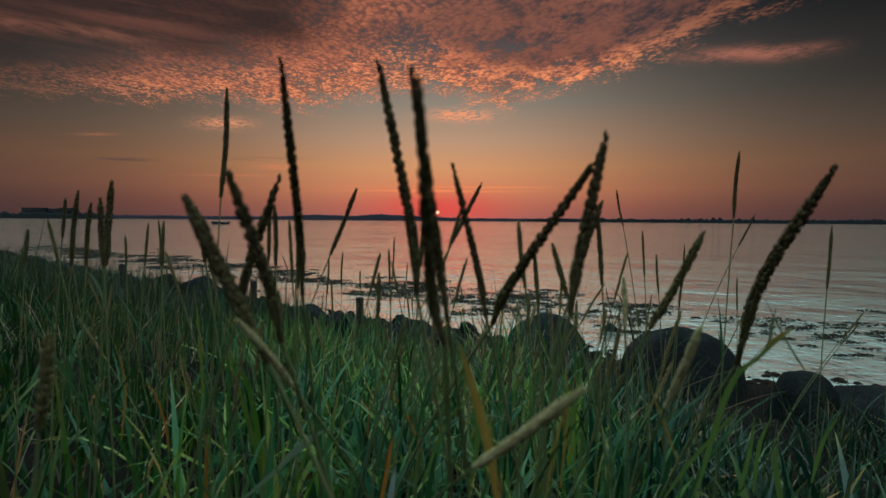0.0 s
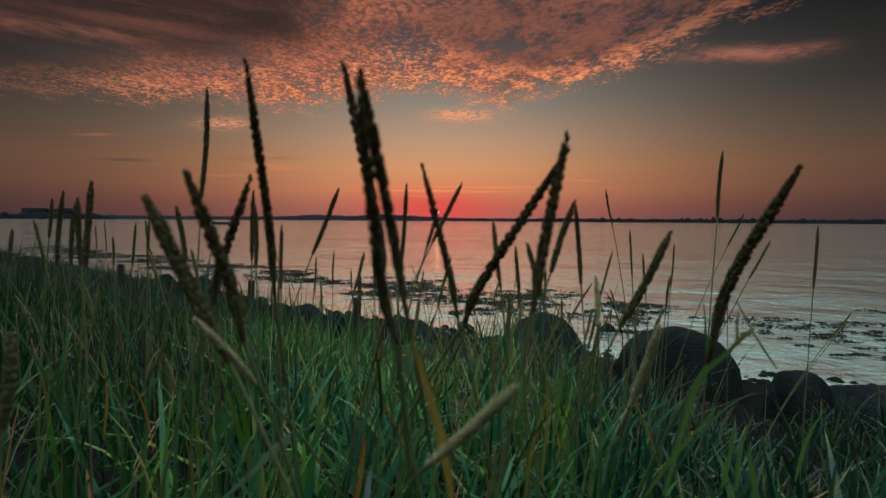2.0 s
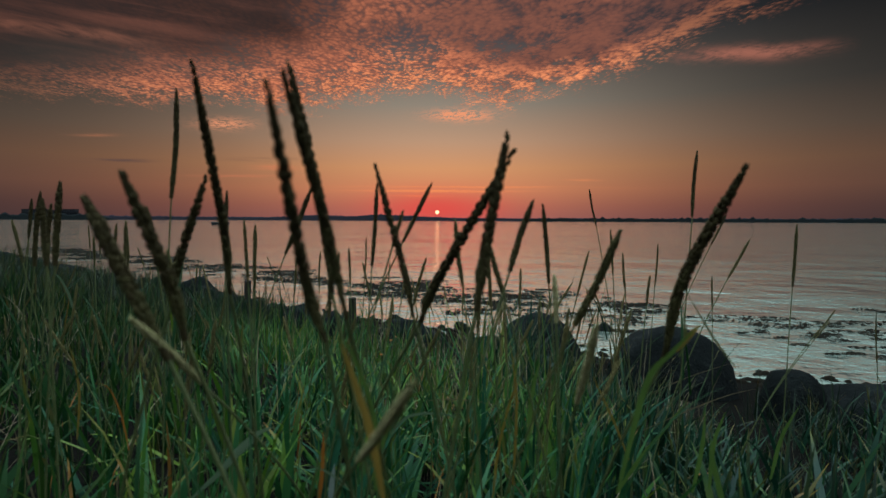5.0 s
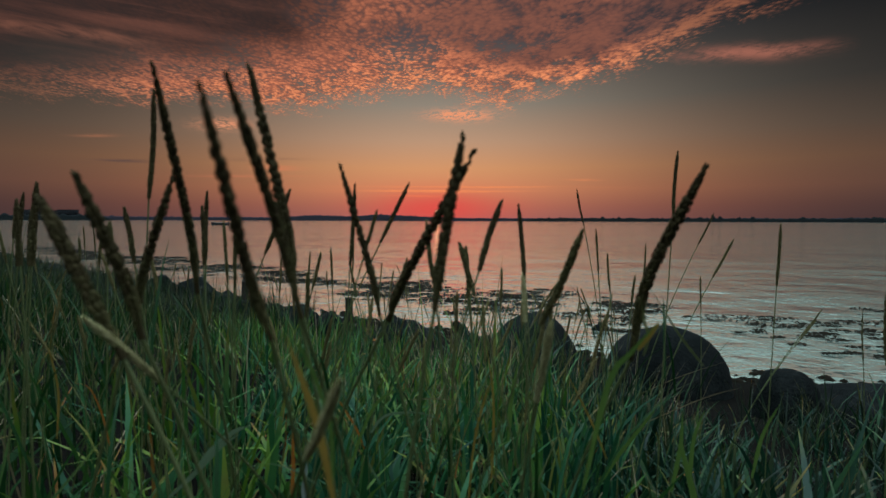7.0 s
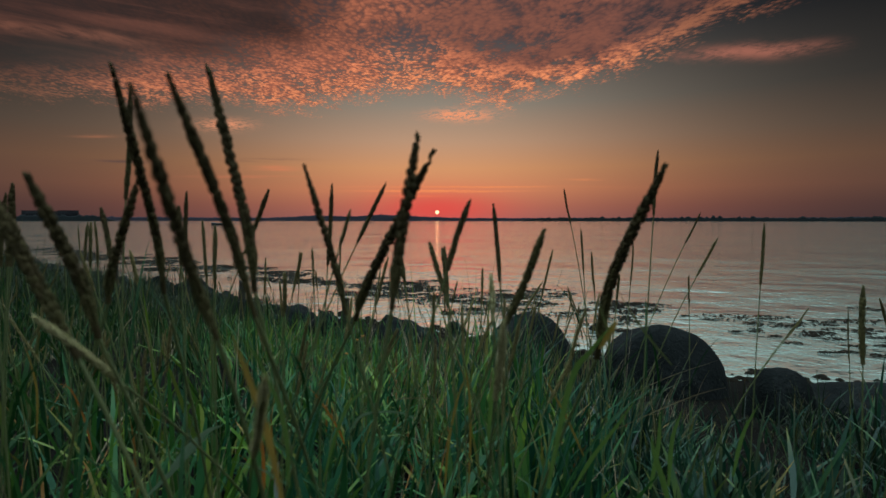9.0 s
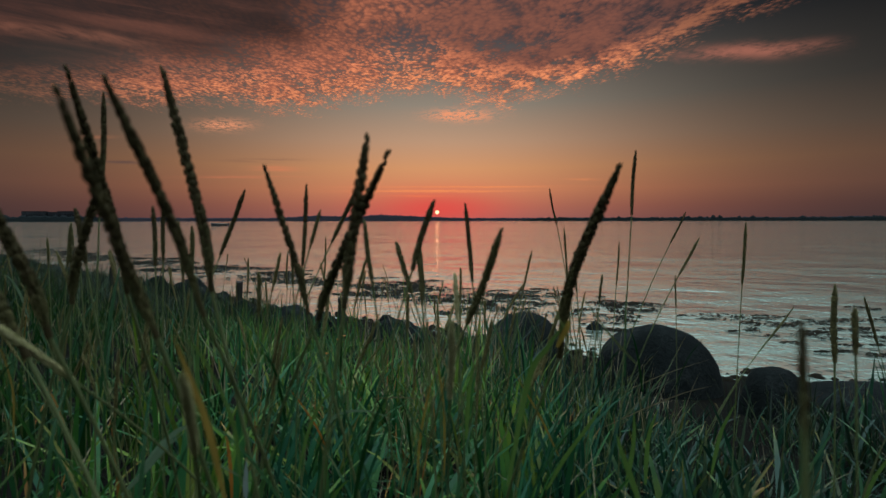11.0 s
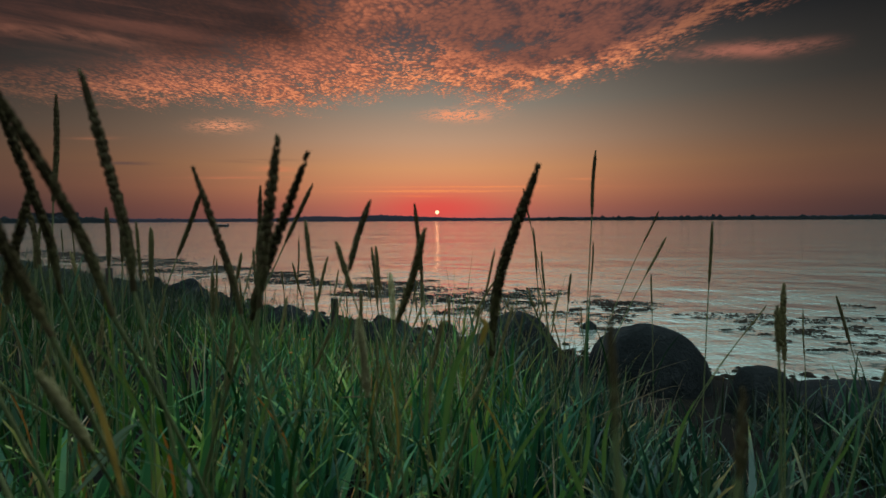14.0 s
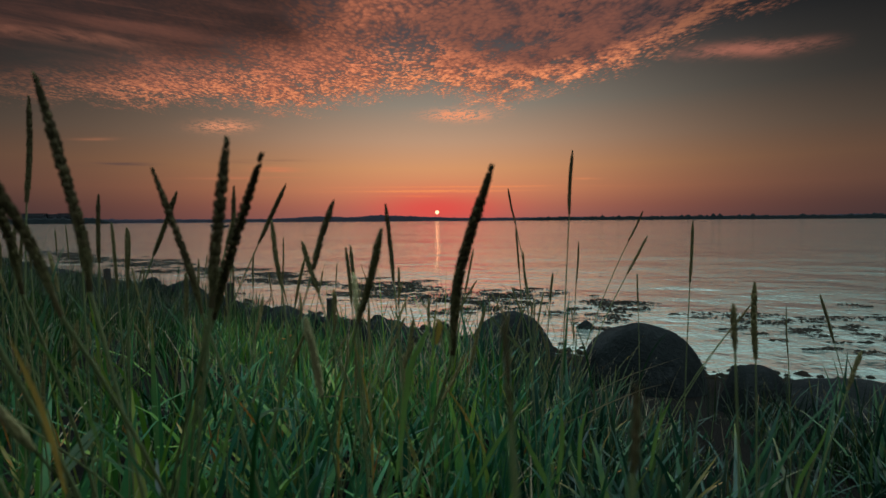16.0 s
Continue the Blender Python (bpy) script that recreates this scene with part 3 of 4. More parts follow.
# ---------------- grass stalks with ears ----------------
def curve_points(pts, n):
    """Catmull-Rom through the points."""
    pts = [Vector(q) for q in pts]
    pts = [pts[0] * 2 - pts[1]] + pts + [pts[-1] * 2 - pts[-2]]
    out = []
    for i in range(1, len(pts) - 2):
        a, b, c, d = pts[i - 1:i + 3]
        for k in range(n):
            t = k / n
            out.append(0.5 * ((2 * b) + (c - a) * t + (2 * a - 5 * b + 4 * c - d) * t * t + (3 * b - a - 3 * c + d) * t ** 3))
    out.append(pts[-2])
    return out


def spikelet(bm, base, along, out, length, width):
    """One pointed grain of the ear."""
    s = along.cross(out).normalized()
    rows = []
    for f, k in ((0.0, 0.35), (0.35, 1.0), (0.72, 0.75)):
        c = base + along * (length * f) + out * (width * 0.4 * math.sin(f * 3.0))
        rows.append([bm.verts.new(c + (s * math.cos(a) * width + out * math.sin(a) * width * 0.8) * k * 0.5) for a in (6.2832 * j / 5 for j in range(5))])
    tip = bm.verts.new(base + along * length + out * width * 0.35)
    for a, b in zip(rows, rows[1:]):
        for j in range(5):
            bm.faces.new((a[j], a[(j + 1) % 5], b[(j + 1) % 5], b[j]))
    for j in range(5):
        bm.faces.new((rows[-1][j], rows[-1][(j + 1) % 5], tip))


def stalk(tip, neck, lower, thick, mat=None, long=False, rng=random.Random(21), label="tall ripe dune grass stalk with a long ear"):
    """A flowering stalk: the ear runs from neck to tip, the stem from the ground over lower to the neck."""
    tip, neck, lower = Vector(tip), Vector(neck), Vector(lower)
    down = (neck - tip).normalized()
    middle = None
    if long:
        middle, neck = neck, neck.lerp(lower, 0.75)
    thick *= 1.46 if long else 1.28 if mat is None else 1.12
    gz = ground_z(neck.x, neck.y) - 0.02
    drop = neck.z - gz
    slant = Vector((down.x, down.y, 0)) / max(0.6, -down.z)
    foot = Vector((neck.x + slant.x * drop * 0.55, neck.y + slant.y * drop * 0.55, gz))
    bow = neck + Vector((slant.x, slant.y, -1)) * drop * 0.5
    base = new("grass_stalk")
    base.location = foot
    tagged(base, label, "grass stalk", "flowering stalks on the bank")
    tip = tip - (tip - neck).normalized() * 0.004
    side = (tip - neck).cross(Vector((0, 1, 0))).normalized()
    axis = curve_points([neck, middle or neck.lerp(tip, 0.5) + side * rng.uniform(-0.02, 0.02) * (tip - neck).length, tip], 10)
    bm = bmesh.new()
    pts = [foot * (1 - q) ** 2 + bow * 2 * q * (1 - q) + neck * q * q for q in (i / 14 for i in range(15))] + axis[1:-2]
    tube(bm, [q - foot for q in pts], 0.0028 if long else 0.0018, 0.0011)
    part("stem", bm, STALK, base)
    bm = bmesh.new()
    length = (tip - neck).length
    n = max(8, int(length / 0.0036))
    for i in range(n):
        f = min(max((i + rng.uniform(-0.45, 0.45)) / n, 0.0), 0.999)
        k = f * (len(axis) - 1)
        j = min(int(k), len(axis) - 2)
        c = axis[j].lerp(axis[j + 1], k - j) - foot
        d = (axis[j + 1] - axis[j]).normalized()
        s = d.cross(Vector((0.2, 1, 0.15))).normalized()
        q = d.cross(s)
        grow = min(1.0, 0.30 + f * 2.6 if long else 0.50 + f * 5) * min(1.0, 0.42 + (1 - f) * 3.0)
        for m in range(4):
            # spikelets sit in two rows, pressed to the axis and overlapping
            a = (0 if i % 2 else math.pi) + (m - 1.5) * 0.95 + rng.uniform(-0.35, 0.35)
            out = s * math.cos(a) + q * math.sin(a)
            tilt = (d + out * rng.uniform(0.05, 0.13) * min(1.0, 0.2 + (1 - f) * 4)).normalized()
            spikelet(bm, c + out * thick * 0.15 * grow, tilt, out, 0.0118 * (0.55 + 0.45 * grow) * rng.uniform(0.85, 1.12), thick * 0.39 * grow * rng.uniform(0.90, 1.10))
            # lower grains take the lighter copies: brighter light below painted into the ear
            if mat is None and rng.random() < (0.60 - f) * 3.0:
                bm.faces.ensure_lookup_table()
                for face in bm.faces[-15:]:
                    face.material_index = 2 if long and rng.random() < (0.36 - f) * 4 else 1
    spikelet(bm, tip - foot - d * 0.006, d, s, 0.011, thick * 0.30)
    body = [q - foot for q in axis[:-1]]
    tube(bm, body, thick * (0.24 if long else 0.34), thick * 0.28)
    ear = part("ear", bm, mat or EAR, base, "dense seed ear of overlapping grains")
    ear.data.materials.append(MID_EAR)
    ear.data.materials.append(LOW_LIT_EAR)
    if rng.random() < 0.6:
        bm = bmesh.new()
        leaf(bm, foot.lerp(neck, 0.6) - foot, rng.uniform(0, 6.28), rng.uniform(0.22, 0.38), 0.008, rng.uniform(0.5, 1.6), 0.35)
        part("leaf", bm, SHADED_GRASS, base, "long narrow stem leaf")
    return base


def leaf(bm, p, heading, length, width, bend, ang):
    """One bending leaf blade with a shallow keel."""
    c, rows, seg = Vector(p), [], 9
    side = Vector((-math.sin(heading), math.cos(heading), 0)) * width / 2
    for i in range(seg + 1):
        f = i / seg
        k = max(0.04, (1 - f ** 2.0) * (0.7 + 0.5 * f))
        rows.append([bm.verts.new(c - side * k), bm.verts.new(c + Vector((0, 0, -0.12 * width * k))), bm.verts.new(c + side * k)])
        c = c + Vector((math.cos(heading) * math.sin(ang), math.sin(heading) * math.sin(ang), math.cos(ang))) * length / seg
        ang += bend * (0.3 + f) / seg
    for a, b in zip(rows, rows[1:]):
        bm.faces.new((a[0], a[1], b[1], b[0]))
        bm.faces.new((a[1], a[2], b[2], b[1]))


stalk((-0.175, 0.537, 1.904), (-0.181, 0.619, 1.722), (-0.185, 0.650, 1.601), 0.0087, None, True)
stalk((-0.408, 0.942, 1.978), (-0.424, 0.942, 1.771), (-0.432, 0.942, 1.641), 0.0087)
stalk((-0.072, 0.544, 1.906), (-0.036, 0.555, 1.724), (-0.027, 0.559, 1.620), 0.0099, None, True)
stalk((-0.025, 0.377, 1.846), (-0.008, 0.441, 1.725), (0.010, 0.476, 1.603), 0.0076, None, True)
stalk((-0.016, 0.315, 1.821), (-0.009, 0.379, 1.681), (0.006, 0.397, 1.613), 0.0076, None, True)
stalk((0.166, 0.505, 1.823), (0.144, 0.516, 1.696), (0.133, 0.520, 1.611), 0.0099, None, True)
stalk((0.182, 0.565, 1.813), (0.090, 0.650, 1.646), (0.062, 0.672, 1.571), 0.0110, None, True)
stalk((0.462, 0.583, 1.800), (0.422, 0.648, 1.652), (0.410, 0.690, 1.492), 0.0122, None, True)
stalk((0.011, 0.627, 1.804), (0.047, 0.647, 1.664), (0.063, 0.655, 1.579), 0.0076, None, True)
stalk((0.077, 0.984, 1.806), (0.018, 0.984, 1.686), (-0.043, 0.984, 1.537), 0.0076)
stalk((0.730, 1.226, 1.906), (0.723, 1.226, 1.744), (0.710, 1.226, 1.495), 0.0076)
stalk((1.168, 1.479, 1.723), (1.163, 1.479, 1.535), (1.149, 1.479, 1.240), 0.0087, LOW_LIT_EAR)
stalk((1.031, 1.485, 1.677), (0.971, 1.485, 1.561), (0.855, 1.485, 1.298), 0.0076, LOW_LIT_EAR)
stalk((1.158, 1.831, 1.762), (1.103, 1.831, 1.646), (0.973, 1.831, 1.285), 0.0064)
stalk((0.649, 1.854, 1.851), (0.678, 1.854, 1.716), (0.726, 1.854, 1.459), 0.0064)
stalk((0.320, 0.603, 1.719), (0.279, 0.654, 1.589), (0.241, 0.688, 1.450), 0.0110, LOW_LIT_EAR)
stalk((0.232, 0.721, 1.760), (0.199, 0.721, 1.655), (0.180, 0.721, 1.569), 0.0087)
stalk((0.288, 0.927, 1.763), (0.302, 0.927, 1.612), (0.312, 0.927, 1.513), 0.0076)
stalk((0.118, 0.774, 1.732), (0.131, 0.774, 1.625), (0.141, 0.774, 1.552), 0.0076, LOW_LIT_EAR)
stalk((0.170, 0.764, 1.697), (0.195, 0.764, 1.614), (0.216, 0.764, 1.532), 0.0087, LOW_LIT_EAR)
stalk((0.638, 1.576, 1.706), (0.650, 1.576, 1.555), (0.655, 1.576, 1.427), 0.0064, LOW_LIT_EAR)
stalk((0.647, 1.487, 1.634), (0.658, 1.487, 1.513), (0.665, 1.487, 1.392), 0.0064, LOW_LIT_EAR)
stalk((0.931, 1.892, 1.646), (0.923, 1.892, 1.477), (0.916, 1.892, 1.322), 0.0064, LOW_LIT_EAR)
stalk((1.210, 2.012, 1.505), (1.216, 2.012, 1.369), (1.213, 2.012, 1.156), 0.0064, LOW_LIT_EAR)
stalk((0.263, 0.711, 1.651), (0.267, 0.711, 1.580), (0.267, 0.711, 1.509), 0.0076, NEAR_LIT_EAR)
stalk((0.750, 1.529, 1.561), (0.742, 1.529, 1.466), (0.731, 1.529, 1.321), 0.0076, LOW_LIT_EAR)
stalk((1.037, 0.966, 1.599), (1.044, 0.966, 1.440), (1.052, 0.966, 1.298), 0.0110, LOW_LIT_EAR)
stalk((1.800, 1.781, 1.445), (1.859, 1.781, 1.265), (1.893, 1.781, 1.072), 0.0099, LOW_LIT_EAR)
stalk((0.433, 0.233, 1.678), (0.436, 0.233, 1.635), (0.439, 0.233, 1.585), 0.0029, None, True)
stalk((0.508, 0.235, 1.637), (0.507, 0.235, 1.593), (0.506, 0.235, 1.577), 0.0042, None, True)
stalk((-0.593, 0.886, 1.799), (-0.609, 0.886, 1.645), (-0.616, 0.886, 1.552), 0.0099)
stalk((-0.894, 1.211, 1.797), (-0.917, 1.211, 1.613), (-0.931, 1.211, 1.486), 0.0099)
stalk((-0.547, 0.788, 1.763), (-0.545, 0.788, 1.654), (-0.546, 0.788, 1.572), 0.0076)
stalk((-1.023, 1.339, 1.785), (-1.036, 1.339, 1.678), (-1.050, 1.339, 1.523), 0.0076)
stalk((-0.815, 1.143, 1.767), (-0.831, 1.143, 1.620), (-0.839, 1.143, 1.500), 0.0087)
stalk((-1.007, 1.255, 1.727), (-0.983, 1.255, 1.616), (-0.973, 1.255, 1.477), 0.0076, LOW_LIT_EAR)
stalk((-0.239, 0.455, 1.753), (-0.200, 0.455, 1.671), (-0.150, 0.455, 1.570), 0.0110, None, True)
stalk((-0.191, 0.437, 1.775), (-0.166, 0.466, 1.670), (-0.155, 0.480, 1.590), 0.0099, None, True)
stalk((-0.209, 0.637, 1.789), (-0.260, 0.651, 1.661), (-0.272, 0.656, 1.600), 0.0099, None, True)
stalk((-0.183, 1.049, 1.798), (-0.240, 1.049, 1.657), (-0.284, 1.049, 1.498), 0.0087)
stalk((-0.035, 0.995, 1.804), (-0.046, 0.995, 1.637), (-0.056, 0.995, 1.508), 0.0076)
stalk((-0.376, 1.078, 1.794), (-0.382, 1.078, 1.641), (-0.391, 1.078, 1.515), 0.0076)
stalk((-0.319, 1.090, 1.713), (-0.324, 1.090, 1.617), (-0.331, 1.090, 1.513), 0.0076, LOW_LIT_EAR)
stalk((-0.125, 0.963, 1.627), (-0.128, 0.963, 1.537), (-0.132, 0.963, 1.420), 0.0087, LOW_LIT_EAR)
stalk((-0.430, 2.113, 1.596), (-0.436, 2.113, 1.437), (-0.449, 2.113, 1.264), 0.0076, LOW_LIT_EAR)
stalk((0.030, 0.844, 1.747), (0.011, 0.844, 1.683), (-0.008, 0.844, 1.565), 0.0064, LOW_LIT_EAR)
stalk((0.190, 1.022, 1.674), (0.201, 1.022, 1.549), (0.207, 1.022, 1.450), 0.0076, LOW_LIT_EAR)
stalk((-0.470, 0.938, 1.755), (-0.454, 0.938, 1.647), (-0.446, 0.938, 1.542), 0.0087)
stalk((-0.689, 1.216, 1.726), (-0.695, 1.216, 1.614), (-0.700, 1.216, 1.515), 0.0076, LOW_LIT_EAR)
stalk((-0.861, 1.440, 1.717), (-0.875, 1.440, 1.593), (-0.886, 1.440, 1.475), 0.0076, LOW_LIT_EAR)
stalk((-0.323, 0.945, 1.759), (-0.322, 0.945, 1.642), (-0.317, 0.945, 1.543), 0.0076)
stalk((-0.325, 1.042, 1.731), (-0.319, 1.042, 1.596), (-0.313, 1.042, 1.498), 0.0064, LOW_LIT_EAR)
stalk((-0.315, 1.077, 1.719), (-0.318, 1.077, 1.579), (-0.321, 1.077, 1.478), 0.0076, LOW_LIT_EAR)
stalk((-2.832, 4.062, 1.681), (-2.825, 4.062, 1.485), (-2.821, 4.062, 1.202), 0.0110, LOW_LIT_EAR)
stalk((-2.892, 4.258, 1.718), (-2.878, 4.258, 1.424), (-2.875, 4.258, 1.078), 0.0110, LOW_LIT_EAR)
stalk((-0.800, 1.387, 1.727), (-0.797, 1.387, 1.598), (-0.795, 1.387, 1.452), 0.0064, LOW_LIT_EAR)
stalk((-0.946, 1.123, 1.705), (-0.956, 1.123, 1.621), (-0.967, 1.123, 1.529), 0.0087, LOW_LIT_EAR)
stalk((0.083, 0.280, 1.634), (0.028, 0.398, 1.526), (0.010, 0.428, 1.485), 0.0076, NEAR_LIT_EAR)
stalk((-0.179, 0.424, 1.643), (-0.156, 0.502, 1.558), (-0.152, 0.540, 1.494), 0.0076, NEAR_LIT_EAR)
stalk((0.254, 0.478, 1.628), (0.253, 0.543, 1.523), (0.250, 0.588, 1.406), 0.0087, NEAR_LIT_EAR)
stalk((-0.381, 0.471, 1.619), (-0.394, 0.471, 1.523), (-0.403, 0.471, 1.454), 0.0110, LOW_LIT_EAR)
stalk((0.794, 0.628, 1.612), (0.798, 0.628, 1.550), (0.803, 0.628, 1.487), 0.0076, LOW_LIT_EAR)
stalk((1.618, 1.699, 1.418), (1.632, 1.699, 1.225), (1.645, 1.699, 1.061), 0.0041, LOW_LIT_EAR)
stalk((1.550, 1.792, 1.408), (1.473, 1.792, 1.306), (1.355, 1.792, 1.157), 0.0052, LOW_LIT_EAR)
stalk((1.471, 1.716, 1.381), (1.411, 1.716, 1.304), (1.338, 1.716, 1.161), 0.0041, LOW_LIT_EAR)
stalk((1.179, 0.869, 1.481), (1.156, 0.869, 1.408), (1.138, 0.869, 1.332), 0.0076, LOW_LIT_EAR)
stalk((-0.923, 1.430, 1.679), (-0.923, 1.430, 1.593), (-0.922, 1.430, 1.510), 0.0064, LOW_LIT_EAR)
stalk((-0.170, 1.720, 1.675), (-0.178, 1.720, 1.512), (-0.186, 1.720, 1.352), 0.0052, LOW_LIT_EAR)
stalk((-0.132, 1.198, 1.662), (-0.129, 1.198, 1.565), (-0.127, 1.198, 1.452), 0.0052, LOW_LIT_EAR)
stalk((0.195, 1.051, 1.675), (0.203, 1.051, 1.575), (0.210, 1.051, 1.489), 0.0076, LOW_LIT_EAR)


# shorter stalks scattered through the bank
rng = random.Random(77)
for i in range(235):
    d = rng.uniform(0.9, 3.8)
    x = rng.uniform(-0.95, 0.85) * d + 0.2
    if d > grass_edge(x) + 0.2 or x > 0.36 * d + 0.15:
        continue
    z = min(1.73 - d * rng.uniform(0.055, 0.30), ground_z(x, d) + rng.uniform(0.75, 1.0))
    ear = rng.uniform(0.08, 0.15)
    lean = rng.gauss(0.05, 0.25)
    stalk((x, d, z), (x - lean * ear, d + rng.gauss(0, 0.02), z - ear), (x - lean * ear * 1.8, d, z - ear * 2.2), rng.uniform(0.005, 0.008), OLIVE, False, random.Random(i), "short dune grass stalk with an olive ear")


def ribbon(name, pts, width, mat, label, folds=0.25):
    """A single leaf or dry stem lying along the points, thickest in the middle."""
    line = curve_points(pts, 6)
    base = new(name)
    base.location = line[0]
    tagged(base, label, "grass leaf", "single leaves on the bank")
    bm, rows = bmesh.new(), []
    for i, q in enumerate(line):
        f = i / (len(line) - 1)
        d = (line[min(i + 1, len(line) - 1)] - line[max(i - 1, 0)]).normalized()
        s = d.cross(Vector((0.15, 1, 0.3))).normalized()
        k = width * 0.38 * max(0.06, min(1.0, 0.5 + 2 * f) * (1 - f ** 3))
        c = q - line[0]
        rows.append([bm.verts.new(c - s * k), bm.verts.new(c + d.cross(s) * k * folds), bm.verts.new(c + s * k)])
    for a, b in zip(rows, rows[1:]):
        bm.faces.new((a[0], a[1], b[1], b[0]))
        bm.faces.new((a[1], a[2], b[2], b[1]))
    part("blade", bm, mat, base)


ribbon("dry_stalk", ((1.252, 2.760, 0.727), (1.495, 2.730, 0.853), (1.738, 2.700, 0.950)), 0.0060, PALE, "bent straw-coloured dry grass stalk")
ribbon("dry_stalk", ((0.828, 1.750, 0.965), (0.989, 1.720, 1.057), (1.103, 1.690, 1.120), (1.181, 1.660, 1.155)), 0.0060, PALE, "bent straw-coloured dry grass stalk")
ribbon("grass_leaf", ((0.333, 0.626, 1.370), (0.354, 0.596, 1.525), (0.371, 0.566, 1.575), (0.387, 0.536, 1.615)), 0.0105, GREEN, "broad green leaf with a yellow bent tip")
ribbon("grass_leaf", ((0.390, 0.595, 1.569), (0.395, 0.565, 1.601), (0.388, 0.535, 1.617)), 0.0095, GOLD, "yellow withered tip of a broad leaf")
ribbon("dry_stalk", ((0.540, 0.720, 1.511), (0.487, 0.690, 1.566), (0.432, 0.660, 1.635)), 0.0040, STALK, "dark broken thin stalk over the shore")
ribbon("grass_leaf", ((0.050, 0.405, 1.480), (0.038, 0.402, 1.548), (0.024, 0.398, 1.598), (0.013, 0.395, 1.633)), 0.0105, GOLD, "long yellowed leaf beside a tall stalk")
ribbon("grass_leaf", ((0.029, 0.490, 1.447), (0.034, 0.460, 1.531), (0.019, 0.430, 1.606), (0.010, 0.400, 1.633)), 0.0060, GREEN, "long green leaf beside a tall stalk")
ribbon("grass_leaf", ((-0.097, 0.750, 1.277), (-0.084, 0.720, 1.339), (-0.074, 0.690, 1.397), (-0.066, 0.660, 1.437)), 0.0080, ORANGE, "short withered orange grass leaf")
ribbon("grass_leaf", ((-0.051, 1.190, 1.157), (-0.064, 1.160, 1.220), (-0.093, 1.130, 1.292), (-0.119, 1.100, 1.348)), 0.0080, ORANGE, "short withered orange grass leaf")
ribbon("grass_leaf", ((-0.377, 0.900, 1.200), (-0.312, 0.870, 1.263), (-0.250, 0.840, 1.326), (-0.205, 0.810, 1.363)), 0.0120, SILVER, "pale green leaf catching the sky light")
ribbon("grass_leaf", ((-0.028, 0.660, 1.356), (-0.060, 0.630, 1.397), (-0.086, 0.600, 1.420)), 0.0050, SILVER, "thin pale leaf lying over the grass")
ribbon("grass_leaf", ((0.247, 0.990, 1.179), (0.248, 0.960, 1.302), (0.243, 0.930, 1.395), (0.226, 0.900, 1.505)), 0.0070, GOLD, "straw-yellow upright leaf in green grass")
ribbon("dry_stalk", ((0.411, 0.630, 1.552), (0.404, 0.600, 1.584), (0.386, 0.570, 1.611), (0.370, 0.540, 1.640)), 0.0050, STALK, "dark bent thin stalk before the water")
ribbon("grass_leaf", ((0.195, 0.890, 1.206), (0.202, 0.860, 1.321), (0.218, 0.830, 1.418), (0.231, 0.800, 1.468)), 0.0060, GOLD, "straw-yellow upright leaf in green grass")
ribbon("grass_leaf", ((0.464, 0.990, 1.160), (0.498, 0.960, 1.249), (0.535, 0.930, 1.327), (0.558, 0.900, 1.390)), 0.0120, GREEN, "fresh green leaf among shorter blades")
ribbon("grass_leaf", ((0.606, 0.840, 1.200), (0.573, 0.810, 1.280), (0.543, 0.780, 1.345), (0.524, 0.750, 1.388)), 0.0130, GREEN, "fresh green leaf among shorter blades")
ribbon("grass_leaf", ((1.219, 1.090, 1.045), (1.220, 1.060, 1.143), (1.233, 1.030, 1.223), (1.232, 1.000, 1.300)), 0.0130, GREEN, "fresh green leaf among shorter blades")
ribbon("grass_leaf", ((-0.005, 0.990, 1.288), (0.031, 0.960, 1.336), (0.099, 0.930, 1.354), (0.152, 0.900, 1.348)), 0.0080, SILVER, "arched pale leaf over the grass")
ribbon("grass_leaf", ((-0.035, 0.890, 1.234), (-0.001, 0.860, 1.346), (0.040, 0.830, 1.421), (0.108, 0.800, 1.451)), 0.0080, GREEN, "arched green leaf over the grass")
ribbon("grass_leaf", ((0.489, 0.990, 1.233), (0.449, 0.960, 1.318), (0.412, 0.930, 1.386), (0.381, 0.900, 1.440)), 0.0060, GOLD, "straw-yellow upright leaf in green grass")
ribbon("grass_leaf", ((-0.618, 1.090, 1.201), (-0.612, 1.060, 1.292), (-0.617, 1.030, 1.366), (-0.628, 1.000, 1.388)), 0.0070, ORANGE, "short withered orange grass leaf")
ribbon("grass_leaf", ((-0.660, 0.990, 1.273), (-0.629, 0.960, 1.379), (-0.615, 0.930, 1.456), (-0.600, 0.900, 1.497)), 0.0070, GOLD, "straw-yellow upright leaf in green grass")
ribbon("grass_leaf", ((-0.956, 1.390, 1.451), (-0.949, 1.360, 1.520), (-0.950, 1.330, 1.571), (-0.950, 1.300, 1.590)), 0.0120, SILVER, "pale arching leaf above the bank")

ribbon("grass_leaf", ((-0.083, 0.77, 1.270), (-0.078, 0.76, 1.305), (-0.071, 0.75, 1.345)), 0.0130, BLEACHED, "bleached white leaf tip deep in the grass")
ribbon("grass_leaf", ((-0.290, 0.83, 1.290), (-0.250, 0.82, 1.335), (-0.212, 0.81, 1.368), (-0.181, 0.80, 1.383)), 0.0150, SILVER, "broad pale green leaf bent towards the water")
ribbon("grass_leaf", ((0.300, 1.12, 1.210), (0.305, 1.10, 1.330), (0.318, 1.08, 1.420)), 0.0135, GREEN, "fresh broad yellow-green grass leaf")
